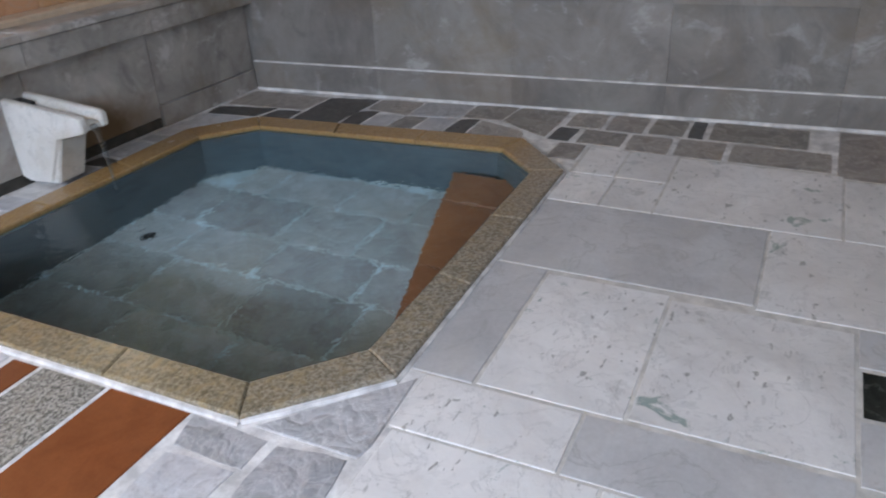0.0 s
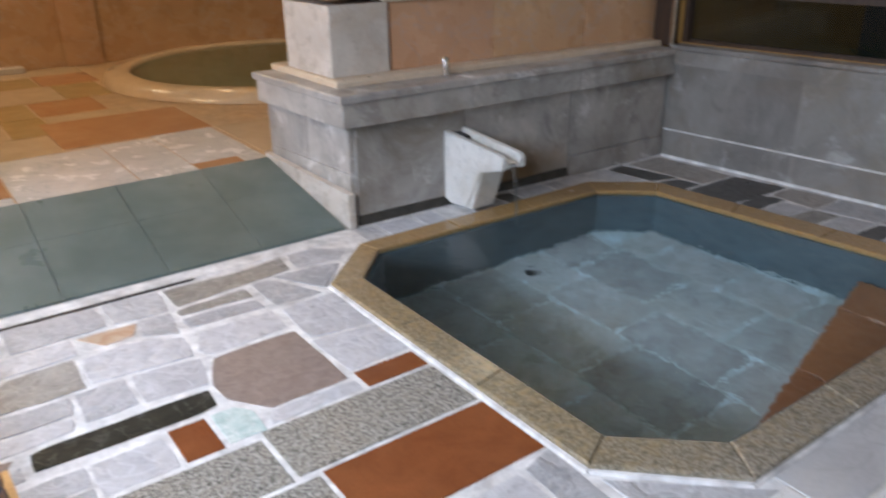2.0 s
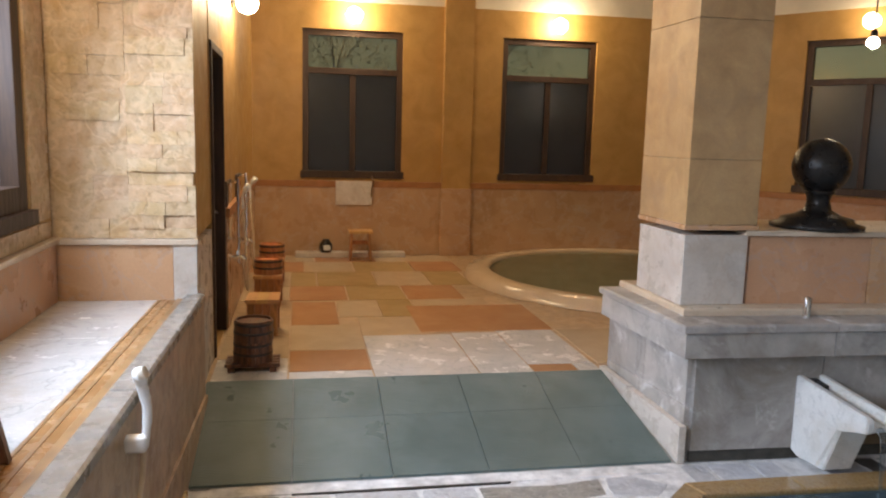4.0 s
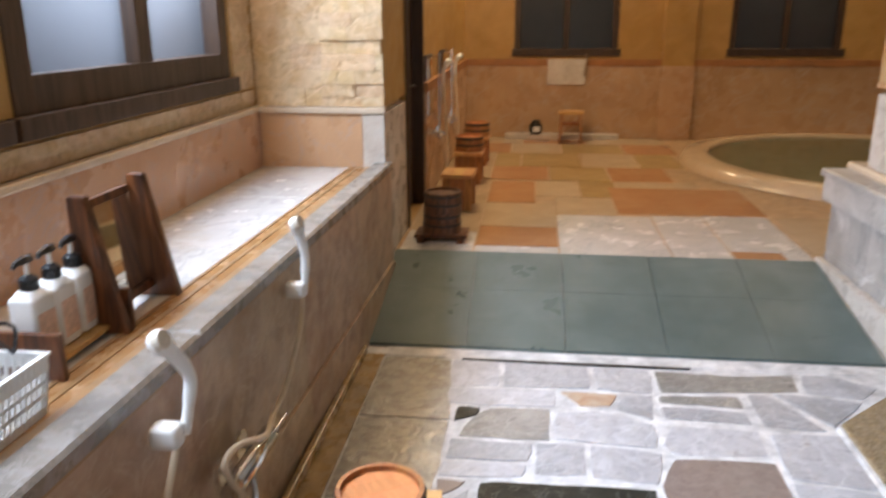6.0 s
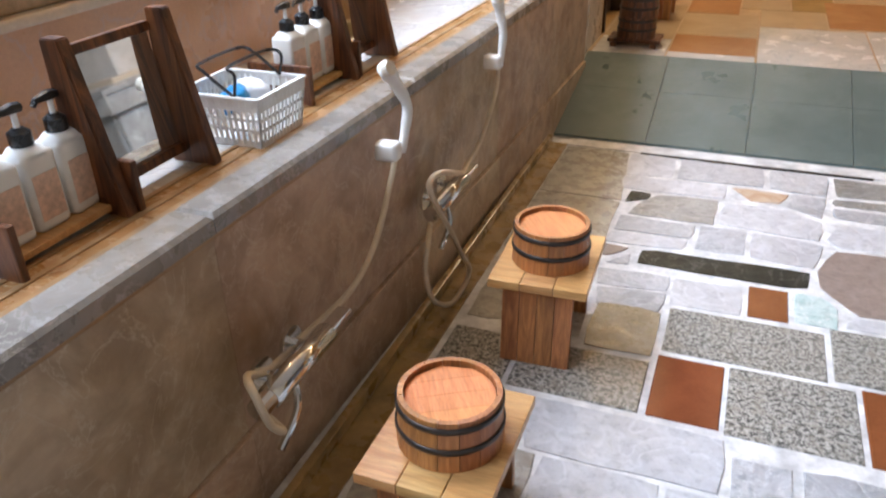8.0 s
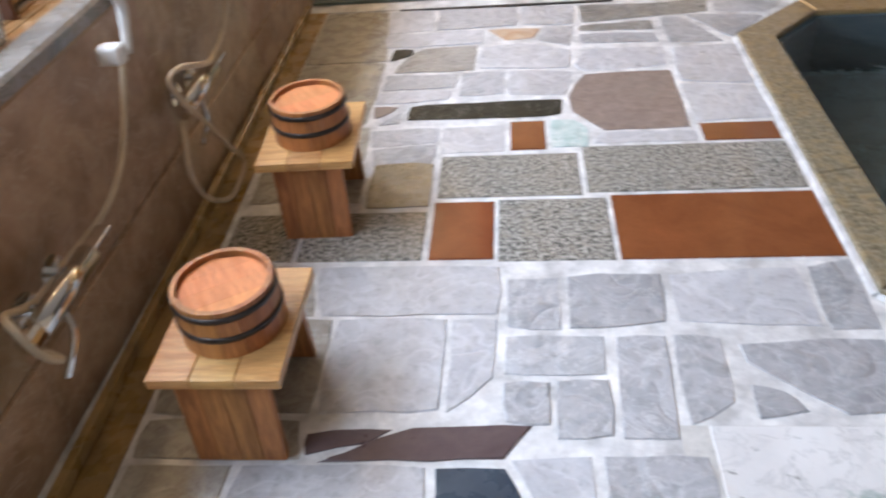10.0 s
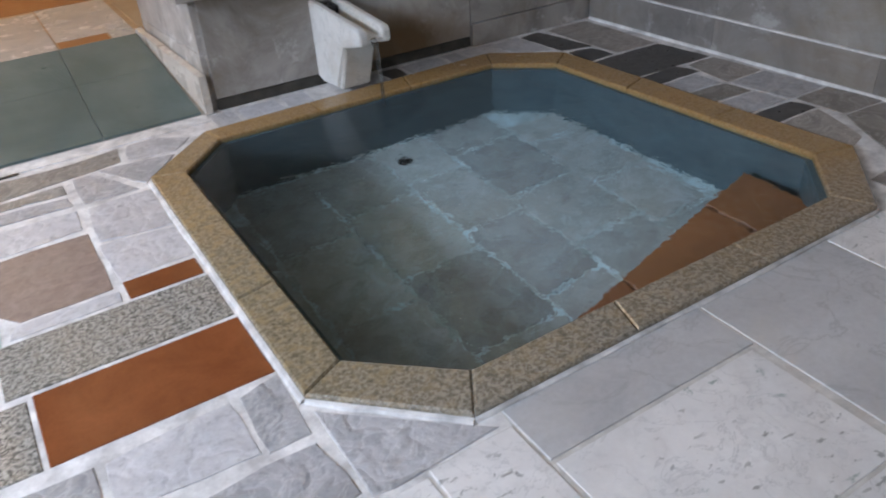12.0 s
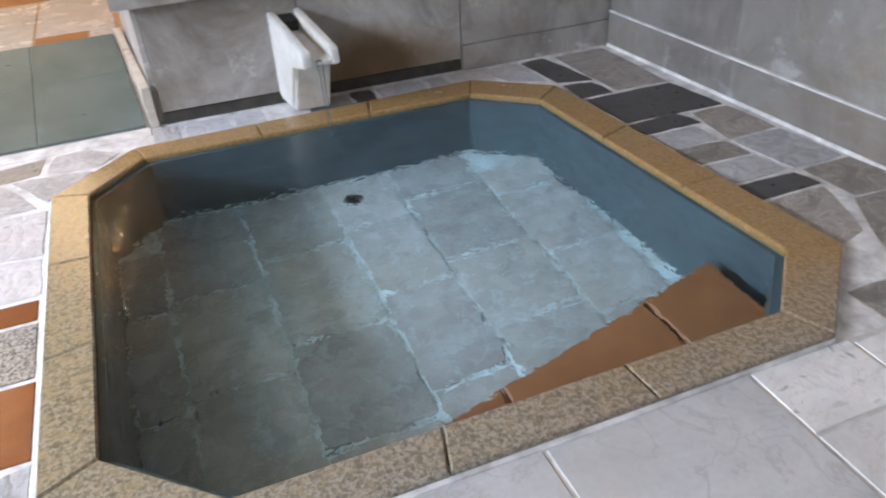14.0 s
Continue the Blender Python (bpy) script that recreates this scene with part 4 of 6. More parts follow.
for a, b, c, d in ((4.40, 4.44, FAR, 1.90), (5.01, 5.05, FAR, 1.90), (4.44, 5.01, 1.86, 1.90)):
    part("frame", pbox(-0.16, 0.012, a, b, c, d, 0.004), TRIM_WOOD, door)
part("door_handle", tube([at(-0.055, 4.95, 0.95), at(-0.02, 4.95, 0.95), at(-0.02, 4.88, 0.95)], 0.010, 8), CHROME, door)


def far_window(place, a, b, c, d):
    """A tall window with a fanlight over two dark sliding sashes."""
    w = thing("window_far", "tall dark timber window with smoked sashes and fanlight", "window", kind="structure")
    def bar(name, u0, u1, z0, z1, v0=0.03, v1=0.10, m=TRIM_WOOD):
        return part(name, pslab([place(u0, v0), place(u1, v0), place(u1, v1), place(u0, v1)], z0, z1, 0.003), m, w)
    bar("stile", a, a + 0.06, c, d)
    bar("stile", b - 0.06, b, c, d)
    bar("rail", a + 0.06, b - 0.06, d - 0.06, d)
    bar("sill", a - 0.02, b + 0.02, c - 0.03, c + 0.04, -0.03, 0.10)
    bar("transom", a + 0.06, b - 0.06, 2.02, 2.08)
    mid = (a + b) / 2
    bar("meeting_stile", mid - 0.03, mid + 0.03, c + 0.04, 2.02, 0.04, 0.09)
    for u0, u1 in ((a + 0.06, mid - 0.03), (mid + 0.03, b - 0.06)):
        bar("sash_pane", u0, u1, c + 0.04, 2.02, 0.060, 0.064, SMOKED)
    bar("fanlight_pane", a + 0.06, b - 0.06, 2.08, d - 0.06, 0.060, 0.064, FANLIGHT)
    return w


for a, b, c, d in holes:
    far_window(lambda u, v: (u, 8.03 + v), a, b, c, d)
far_window(place3, *holes3[0])


# ---- the things ----
def wall_lamp(m, power, glass=LAMPGLASS):
    """A glass globe on a short bronze arm; the arm goes back along -Y of the pose."""
    lamp = thing("wall_lamp", "lit opal glass globe lamp on a bronze wall arm", "lamp", m, "lamps above the windows")
    part("arm", tube([(0, 0.11, 0.0), (0, 0.05, 0.03), (0, 0.0, 0.10), (0, 0.0, 0.075)], 0.009, 8), CAST, lamp)
    plate = lathe([(0, 0), (0.04, 0), (0.04, 0.012), (0, 0.014)], 16)
    bmesh.ops.transform(plate, matrix=pose(0, 0.12, 0, 90, 0, 0), verts=plate.verts)
    part("back_plate", plate, CAST, lamp)
    g = bmesh.new()
    bmesh.ops.create_uvsphere(g, u_segments=20, v_segments=12, radius=0.085)
    globe = part("globe", g, glass, lamp, "glowing opal globe", True)
    globe.visible_shadow = False
    data = bpy.data.lights.new("lamp_light", "POINT")
    data.energy, data.color, data.shadow_soft_size = power, (1.0, 0.69, 0.35), 0.085
    light = new("lamp_light", data)
    light.location = m.translation
    return lamp


LAMPW = 15.5
for p, rz in ((at(0.99, 7.92, 2.58), 0), (at(3.08, 7.92, 2.58), 0), (at(0.11, 5.25, 2.32), 90), (at(0.11, 5.75, 2.30), 90)):
    wall_lamp(Matrix.Translation(p) @ pose(0, 0, 0, 0, 0, rz), LAMPW)
wall_lamp(Matrix.Translation(at(*place3(1.69, -0.11), 2.58)) @ pose(0, 0, 0, 0, 0, math.degrees(math.atan2(slant.y, slant.x))), 5, LAMPGLASS_DIM)


def pendant_lamp(p, ceiling):
    """A glass globe on a rod from the ceiling."""
    lamp = thing("pendant_lamp", "small lit bulb hanging from the ceiling on a rod", "lamp", Matrix.Translation(p))
    part("rod", tube([(0, 0, 0.08), (0, 0, ceiling - p.z)], 0.007, 8), CAST, lamp)
    part("gallery", lathe([(0, 0.095), (0.02, 0.09), (0.026, 0.06), (0.02, 0.035)], 16), CAST, lamp)
    g = bmesh.new()
    bmesh.ops.create_uvsphere(g, u_segments=20, v_segments=12, radius=0.04)
    part("bulb", g, BULB, lamp, "glowing clear bulb", True)


pendant_lamp(at(4.07, 4.635, 2.10), FTOP * U)
# unseen lamps added over the west windows as warm fill for the counter
for y in (1.29, 2.885):
    wall_lamp(Matrix.Translation(at(-0.51, y, 2.38)) @ pose(0, 0, 0, 0, 0, 90), 12, LAMPGLASS_DIM)

# round bath of the far room
C, R = (3.42, 6.58), 1.46
rb = thing("round_bath", "round sunken bath with a pale stone kerb", "bath", kind="structure")
ring = bmesh.new()
prof = [(R - 0.17, 0.03), (R - 0.17, 0.075), (R - 0.14, 0.085), (R + 0.03, 0.07), (R + 0.06, 0.0)]
lathe([(r * U, (FAR + z) * U) for r, z in prof], 72, ring)
bmesh.ops.translate(ring, vec=at(*C, 0), verts=ring.verts)
part("kerb", ring, ROOMTILE[1], rb, "pale orange stone kerb", True)
disc = bmesh.new()
bmesh.ops.create_circle(disc, cap_ends=True, segments=64, radius=(R - 0.165) * U)
bmesh.ops.translate(disc, vec=at(*C, FAR + 0.008), verts=disc.verts)
part("bed", disc, FARWATER_BED, rb)
disc = bmesh.new()
bmesh.ops.create_circle(disc, cap_ends=True, segments=64, radius=(R - 0.168) * U)
bmesh.ops.translate(disc, vec=at(*C, FAR + 0.055), verts=disc.verts)
fwat = setting("water_round", disc, FARWATER, "still olive-tinted water in the round bath", "water")
fwat.visible_shadow = False

# spout that feeds the bath
sp = thing("stone_spout", "white stone water spout on the low wall", "spout")


def prism_yz(name, x0, x1, outline, m, bevel=0.006):
    """A block with an outline in y and z, from x0 to x1 (plan)."""
    bm = bmesh.new()
    a = [bm.verts.new((x0 * U, y * U, z * U)) for y, z in outline]
    b = [bm.verts.new((x1 * U, y * U, z * U)) for y, z in outline]
    bm.faces.new(a)
    bm.faces.new(b[::-1])
    n = len(a)
    for i in range(n):
        bm.faces.new((a[i], b[i], b[(i + 1) % n], a[(i + 1) % n]))
    bmesh.ops.recalc_face_normals(bm, faces=bm.faces)
    bmesh.ops.bevel(bm, geom=list(bm.edges), offset=bevel, segments=2, affect="EDGES")
    for v in bm.verts:
        v.co.x += 0.12 * (3.2 * U - v.co.y)
    return part(name, bm, m, sp)


SX0, SX1 = 2.69, 2.835
prism_yz("side_cheek", SX0, SX0 + 0.035, [(3.19, 0.05), (3.19, 0.402), (2.80, 0.342), (2.785, 0.325), (2.785, 0.275), (2.93, 0.236), (3.03, 0.03), (3.15, 0.03)], SPOUT)
prism_yz("side_cheek", SX1 - 0.032, SX1, [(3.19, 0.235), (3.19, 0.402), (2.80, 0.342), (2.785, 0.325), (2.785, 0.275), (2.93, 0.236)], SPOUT)
prism_yz("trough", SX0 + 0.036, SX1 - 0.033, [(3.19, 0.23), (3.19, 0.335), (3.05, 0.32), (2.795, 0.292), (2.795, 0.276), (2.93, 0.24)], SPOUT, 0.002)
prism_yz("foot", SX0 + 0.010, SX1 + 0.008, [(3.17, 0.024), (3.17, 0.234), (2.925, 0.234), (3.0, 0.024)], SPOUT)
prism_yz("inlet_pipe", SX0 + 0.045, SX1 - 0.042, [(3.19, 0.336), (3.19, 0.385), (3.11, 0.372), (3.11, 0.33)], BLACK_PLASTIC, 0.002)
part("water_stream", tube(smooth_line([at(2.80, 2.79, 0.295), at(2.80, 2.765, 0.26), at(2.80, 2.75, 0.12), at(2.80, 2.745, 0.004)], 4), [0.016] * 4 + [0.011] * 4 + [0.008] * 5, 8), STREAM, sp, "thin stream of water")

drain = thing("bath_drain", "small dark round drain cap on the bath floor", "drain", Matrix.Translation(at(2.83, 2.66, DEEP)))
part("cap", lathe([(0, 0.012), (0.022, 0.010), (0.030, 0.004), (0.031, 0.0)], 20), CAST, drain, "", True)
part("ring", lathe([(0.032, 0.0), (0.037, 0.004), (0.040, 0.001)], 20), SLATE, drain, "", True)

# short pipe on the coping
pipe = thing("chrome_pipe", "short upright chrome pipe stub on the coping", "pipe", Matrix.Translation(at(2.745, 3.235, 0.657)))
part("tube", lathe([(0.020, 0), (0.020, 0.105), (0.016, 0.11), (0.014, 0.11), (0.014, 0.03), (0, 0.03)], 18), CHROME, pipe, "", True)
part("flange", lathe([(0, 0), (0.026, 0), (0.026, 0.008), (0.021, 0.010)], 18), CHROME, pipe)

# dark ball ornament on the parapet
orn = thing("ball_ornament", "dark bronze ball ornament on a spreading foot", "ornament", Matrix.Translation(at(2.96, 3.52, 1.041)))
part("foot", lathe([(0, 0), (0.245, 0), (0.25, 0.02), (0.20, 0.035), (0.19, 0.055), (0.12, 0.075), (0.075, 0.10), (0.06, 0.15), (0.07, 0.19), (0.09, 0.205), (0, 0.21)], 32), CAST, orn, "", True)
g = bmesh.new()
bmesh.ops.create_uvsphere(g, u_segments=32, v_segments=20, radius=0.155)
bmesh.ops.translate(g, vec=(0, 0, 0.345), verts=g.verts)
part("ball", g, CAST, orn, "", True)


def tub(m, base=TUB_BASE, staves=TUB_WOOD, group="upturned tubs on the stools"):
    """A small wooden bath tub of staves with two hoops, standing upside down."""
    t = thing("wooden_tub", "round cypress bath tub with dark hoops, upturned on a stool", "tub", m, group)
    n, h, r0, r1 = 16, 0.125, 0.112, 0.118
    for k in range(n):
        a0, a1 = 2 * math.pi * k / n, 2 * math.pi * (k + 1) / n
        bm = bmesh.new()
        ring = []
        for z, ro in ((0, r1), (h, r0)):
            for rr in (ro, ro - 0.012):
                for s in (0.015, 0.5, 0.985):
                    a = a0 + (a1 - a0) * s
                    ring.append(bm.verts.new((rr * math.cos(a), rr * math.sin(a), z)))
        lo_o, lo_i, hi_o, hi_i = ring[0:3], ring[3:6], ring[6:9], ring[9:12]
        for i in (0, 1):
            bm.faces.new((lo_o[i], lo_o[i + 1], hi_o[i + 1], hi_o[i]))
            bm.faces.new((lo_i[i + 1], lo_i[i], hi_i[i], hi_i[i + 1]))
            bm.faces.new((hi_o[i], hi_o[i + 1], hi_i[i + 1], hi_i[i]))
            bm.faces.new((lo_i[i], lo_i[i + 1], lo_o[i + 1], lo_o[i]))
        for i in (0, 2):
            bm.faces.new((lo_o[i], hi_o[i], hi_i[i], lo_i[i]))
        bmesh.ops.recalc_face_normals(bm, faces=bm.faces)
        part("stave", bm, staves, t)
    for z, r in ((0.045, 0.117), (0.098, 0.1145)):
        part("hoop", lathe([(r, z), (r + 0.003, z + 0.002), (r + 0.003, z + 0.014), (r - 0.0005, z + 0.016)], 32), IRON, t, "dark hoop", True)
    for k in range(4):
        x0, x1 = -0.1 + 0.05 * k, -0.1 + 0.05 * (k + 1)
        arc = [(x, math.sqrt(max(0, 0.0985 ** 2 - x * x))) for x in (x0 + 0.00015, (x0 + x1) / 2, x1 - 0.00015)]
        part("base_board", slab([(x, -y) for x, y in arc] + [(x, y) for x, y in arc[::-1]], 0.100, 0.112, 0.0003), base, t)
    return t


def stool(m, seat=SEAT_WOOD, body=STOOL_WOOD, h=0.285, w=0.365, d=0.295, group="wooden stools by the counter"):
    """A bath stool: a board on two wide legs with a rail."""
    s = thing("bath_stool", "low cedar bath stool with plank legs", "stool", m, group)
    for k in range(3):
        part("seat_board", box(-w / 2, w / 2, -d / 2 + d / 3 * k + 0.0008, -d / 2 + d / 3 * (k + 1) - 0.0008, h - 0.028, h, 0.003), seat, s)
    for side in (-1, 1):
        for k in range(4):
            bm = box(-0.012, 0.012, -0.106 + 0.053 * k + 0.0006, -0.106 + 0.053 * (k + 1) - 0.0006, 0, h - 0.029, 0.002)
            bmesh.ops.translate(bm, vec=(side * (w / 2 - 0.040), 0, 0), verts=bm.verts)
            for v in bm.verts:
                v.co.x += side * 0.02 * (1 - v.co.z / h)
            part("leg_board", bm, body, s)
    part("rail", box(-w / 2 + 0.05, w / 2 - 0.05, -0.014, 0.014, h * 0.52, h * 0.52 + 0.045, 0.003), body, s)
    return s


for x, y, rz, seat in ((0.375, 1.660, 92, SEAT_WOOD), (0.362, 0.932, 90, SEAT_WOOD)):
    stool(Matrix.Translation(at(x, y, 0)) @ pose(0, 0, 0.001, 0, 0, rz), seat)
    tub(Matrix.Translation(at(x, y, 0)) @ pose(0.005, -0.005, 0.287, 0, 0, rz + 30))


def mirror_stand(m):
    """A mirror between two leaning posts, with rails."""
    s = thing("mirror_stand", "dark cedar table mirror with leaning side posts", "mirror", m, "mirrors on the counter")
    W, H = 0.295, 0.36
    for side in (-1, 1):
        bm = bmesh.new()
        foot, head = [(-0.075, 0.0), (0.045, 0.0)], [(0.0, H), (0.045, H)]
        a = [bm.verts.new((side * W / 2 - 0.016, y, z)) for y, z in foot + head[::-1]]
        b = [bm.verts.new((side * W / 2 + 0.016, y, z)) for y, z in foot + head[::-1]]
        bm.faces.new(a)
        bm.faces.new(b[::-1])
        for i in range(4):
            bm.faces.new((a[i], b[i], b[(i + 1) % 4], a[(i + 1) % 4]))
        bmesh.ops.recalc_face_normals(bm, faces=bm.faces)
        bmesh.ops.bevel(bm, geom=list(bm.edges), offset=0.003, segments=2, affect="EDGES")
        part("side_post", bm, STAND_WOOD, s)
    lean = lambda bm: bmesh.ops.transform(bm, matrix=pose(0, 0.008, 0.03, -8, 0, 0), verts=bm.verts)
    w = W / 2 - 0.017
    for z0, z1 in ((0.0, 0.022), (0.282, 0.304)):
        bm = box(-w, w, -0.012, 0.012, z0, z1, 0.002)
        lean(bm)
        part("rail", bm, STAND_WOOD, s)
    bm = box(-w, w, 0.004, 0.009, 0.022, 0.282)
    lean(bm)
    plate = part("backing", bm, STAND_WOOD, s)
    bm = box(-w + 0.002, w - 0.002, -0.001, 0.0035, 0.023, 0.281)
    lean(bm)
    part("glass", bm, MIRROR, plate, "silvered mirror glass")
    return s


def bottle(m):
    """A square pump bottle with a black pump."""
    b = thing("pump_bottle", "white pump bottle with black pump and peach label", "bottle", m, "soap bottles in the racks")
    body = part("body", box(-0.034, 0.034, -0.030, 0.030, 0, 0.135, 0.010), WHITE, b, "", True)
    part("label", box(-0.026, 0.026, -0.0312, -0.0302, 0.02, 0.10), LABEL, body, "peach printed label")
    part("shoulder", lathe([(0.033, 0.134), (0.026, 0.142), (0.016, 0.146), (0, 0.146)], 18), WHITE, b, "", True)
    pump = part("collar", lathe([(0, 0.146), (0.019, 0.146), (0.019, 0.168), (0.008, 0.176), (0, 0.176)], 18), BLACK_PLASTIC, b)
    part("stem", lathe([(0, 0.176), (0.005, 0.176), (0.005, 0.20), (0, 0.20)], 10), WHITE, pump)
    part("nozzle", tube([(0.014, 0, 0.206), (-0.004, 0, 0.208), (-0.030, 0, 0.206), (-0.038, 0, 0.198)], [0.009, 0.010, 0.006, 0.005], 8), BLACK_PLASTIC, pump)
    return b


def rack(m):
    """A tray with end boards that holds three bottles."""
    r = thing("bottle_rack", "dark cedar bottle rack with end boards", "rack", m, "racks on the counter")
    part("tray", box(-0.145, 0.145, -0.060, 0.060, 0.012, 0.026, 0.002), SEAT_WOOD, r, "honey-coloured tray board")
    for side in (-1, 1):
        part("end_board", box(side * 0.153 - 0.008, side * 0.153 + 0.008, -0.105, 0.100, 0, 0.112, 0.003), STAND_WOOD, r)
    return r


CT = 0.661  # top of the counter slab
# the stands face the room (+X): their local -Y turns to +X
for y, x in ((0.975, -0.27), (1.866, -0.262), (0.06, -0.27)):
    mirror_stand(Matrix.Translation(at(x, y, CT)) @ pose(0, 0, 0, 0, 0, 90))
for y, x in ((1.630, -0.292), (0.735, -0.292)):
    m = Matrix.Translation(at(x, y, CT)) @ pose(0, 0, 0, 0, 0, 90)
    rack(m)
    for k in (-1, 0, 1):
        bottle(m @ pose(0.086 * k, 0, 0.0265, 0, 0, 3 * k) @ Matrix.Scale(1.13, 4))


def basket(m):
    """A white slatted plastic basket with a black carrying handle."""
    b = thing("plastic_basket", "white perforated plastic basket with black handle", "basket", m)
    W, D, H = 0.108, 0.118, 0.128
    part("base", box(-W + 0.012, W - 0.012, -D + 0.012, D - 0.012, 0, 0.006, 0.002), WHITE, b)
    flare = lambda z: 0.88 + 0.12 * z / H
    for z0, z1 in ((0.0, 0.018), (0.040, 0.048), (0.068, 0.076), (0.096, H)):
        bm = bmesh.new()
        k0, k1 = flare(z0), flare(z1)
        for s in (-1, 1):
            add_box(bm, -W * k1, W * k1, s * D * k1 - 0.0016, s * D * k1 + 0.0016, z0, z1)
            add_box(bm, s * W * k1 - 0.0016, s * W * k1 + 0.0016, -D * k1, D * k1, z0, z1)
        part("band", bm, WHITE, b)
    for n, along in ((12, 0), (13, 1)):
        for s in (-1, 1):
            for k in range(n + 1):
                f = -1 + 2 * k / n
                p = (f * W, s * D) if along == 0 else (s * W, f * D)
                part("rib", tube([(p[0] * 0.88, p[1] * 0.88, 0.003), (p[0] * 0.995, p[1] * 0.995, H - 0.008)], 0.0046, 5, False), WHITE, b)
    bm = bmesh.new()
    for s in (-1, 1):
        add_box(bm, -W - 0.006, W + 0.006, s * D - 0.006, s * D + 0.006, H - 0.004, H + 0.003, 0.001)
        add_box(bm, s * W - 0.006, s * W + 0.006, -D, D, H - 0.004, H + 0.003, 0.001)
    part("lip", bm, WHITE, b)
    for lean in (-0.03, 0.055):
        part("handle", tube(smooth_line([(-W + 0.004, -0.05, H), (-W + 0.004, lean - 0.03, H + 0.055), (-W * 0.75, lean, H + 0.068), (W * 0.75, lean, H + 0.068), (W - 0.004, lean - 0.03, H + 0.055), (W - 0.004, -0.05, H)], 5), 0.0042, 6), BLACK_PLASTIC, b, "black wire handle")
    return b


BM = Matrix.Translation(at(-0.255, 1.287, CT)) @ pose(0, 0, 0, 0, 0, 90)
basket(BM)
for name, label, cat, mat_, dx, rot, size in (("blue_packet", "bright blue soap packet lying in the basket", "packet", BLUE, -0.02, 20, (0.05, 0.03, 0.035)),
                                              ("washcloth", "folded white washcloth in the basket", "cloth", CLOTH, 0.05, -10, (0.045, 0.05, 0.03)),
                                              ("small_packet", "light blue sachet in the basket", "packet", BLUE, -0.065, 60, (0.03, 0.02, 0.03))):
    bm = bmesh.new()
    bmesh.ops.create_icosphere(bm, subdivisions=3, radius=1)
    for v in bm.verts:
        v.co += v.co * 0.22 * noise.noise(v.co * 2.3 + Vector((dx * 90, 0, 0)))
        v.co = Vector((v.co.x * size[0], v.co.y * size[1], v.co.z * size[2]))
    tagged(part(name, bm, mat_, None, "", True), label, cat).matrix_world = BM @ pose(dx, 0.005, 0.096, 12, 8, rot)


def shower(y, ymix, bow, loop):
    """A hand shower on its holder, a mixer tap lower down and the hose between them."""
    head = thing("hand_shower", "white hand shower hanging on the counter face", "shower", None, "showers along the counter")
    part("holder", box(0.001 * U, 0.018 * U + 0.046, y * U - 0.024, y * U + 0.024, 0.575 * U, 0.62 * U, 0.012), WHITE, head, "", True)
    p = [at(0.050, y + bow * 0.6, 0.585), at(0.056, y + bow * 0.9, 0.64), at(0.058, y + bow * 1.1, 0.695), at(0.048, y + bow * 0.3, 0.76), at(0.05, y - 0.035, 0.805)]
    grip = part("handle", tube(smooth_line(p, 5), [0.0125] * 6 + [0.0145] * 6 + [0.017] * 5 + [0.022] * 4, 12), WHITE, head, "", True)
    part("spray_plate", tube([at(0.052, y - 0.035, 0.803), at(0.066, y - 0.038, 0.808)], [0.021, 0.019], 14), CREAM, grip)
    tap = thing("mixer_tap", "chrome thermostatic mixer tap on the marble panel", "tap", None, "taps along the counter")
    zc = 0.352
    barrel = part("body", tube([at(0.06, ymix - 0.11, zc), at(0.06, ymix + 0.11, zc)], 0.028, 16), CHROME, tap, "", True)
    for s in (-1, 1):
        part("inlet", tube([at(0.004, ymix + 0.055 * s, zc), at(0.05, ymix + 0.055 * s, zc)], 0.013, 10), CHROME, tap)
        part("flange", tube([at(0.003, ymix + 0.055 * s, zc), at(0.012, ymix + 0.055 * s, zc)], 0.042, 16), CHROME, tap)
    part("lever", box(-0.019, 0.019, -0.045, 0.045, -0.005, 0.005, 0.003), CHROME, barrel).matrix_world = Matrix.Translation(at(0.065, ymix + 0.145, zc + 0.014))
    part("spout_pipe", tube(smooth_line([at(0.055, ymix - 0.02, zc - 0.02), at(0.075, ymix - 0.05, zc - 0.07), at(0.075, ymix - 0.12, zc - 0.115)], 5), 0.009, 10), CHROME, tap)
    part("knob", tube([at(0.06, ymix - 0.112, zc), at(0.06, ymix - 0.15, zc)], 0.025, 12), CHROME, barrel)
    a = at(0.048, y, 0.59)
    if loop:
        q = [a, at(0.045, y - 0.02, 0.50), at(0.045, y - 0.175, 0.39), at(0.055, ymix + 0.15, 0.372), at(0.105, ymix - 0.03, 0.43), at(0.095, ymix - 0.16, 0.482), at(0.09, ymix - 0.225, 0.475), at(0.095, ymix - 0.19, 0.40),
             at(0.10, ymix - 0.115, 0.30), at(0.09, ymix + 0.01, 0.15), at(0.085, ymix + 0.09, 0.055), at(0.085, ymix + 0.03, 0.022), at(0.085, ymix - 0.08, 0.03), at(0.09, ymix - 0.22, 0.13), at(0.09, ymix - 0.27, 0.24), at(0.085, ymix - 0.235, 0.31), at(0.065, ymix - 0.17, 0.335)]
    else:
        q = [a, at(0.05, y - 0.04, 0.537), at(0.05, y - 0.14, 0.425), at(0.045, y - 0.265, 0.368), at(0.014, ymix + 0.10, 0.342), at(0.014, ymix - 0.04, 0.352), at(0.045, ymix - 0.14, 0.42), at(0.085, ymix - 0.18, 0.42), at(0.10, ymix - 0.17, 0.35), at(0.095, ymix - 0.13, 0.30), at(0.07, ymix - 0.135, 0.33)]
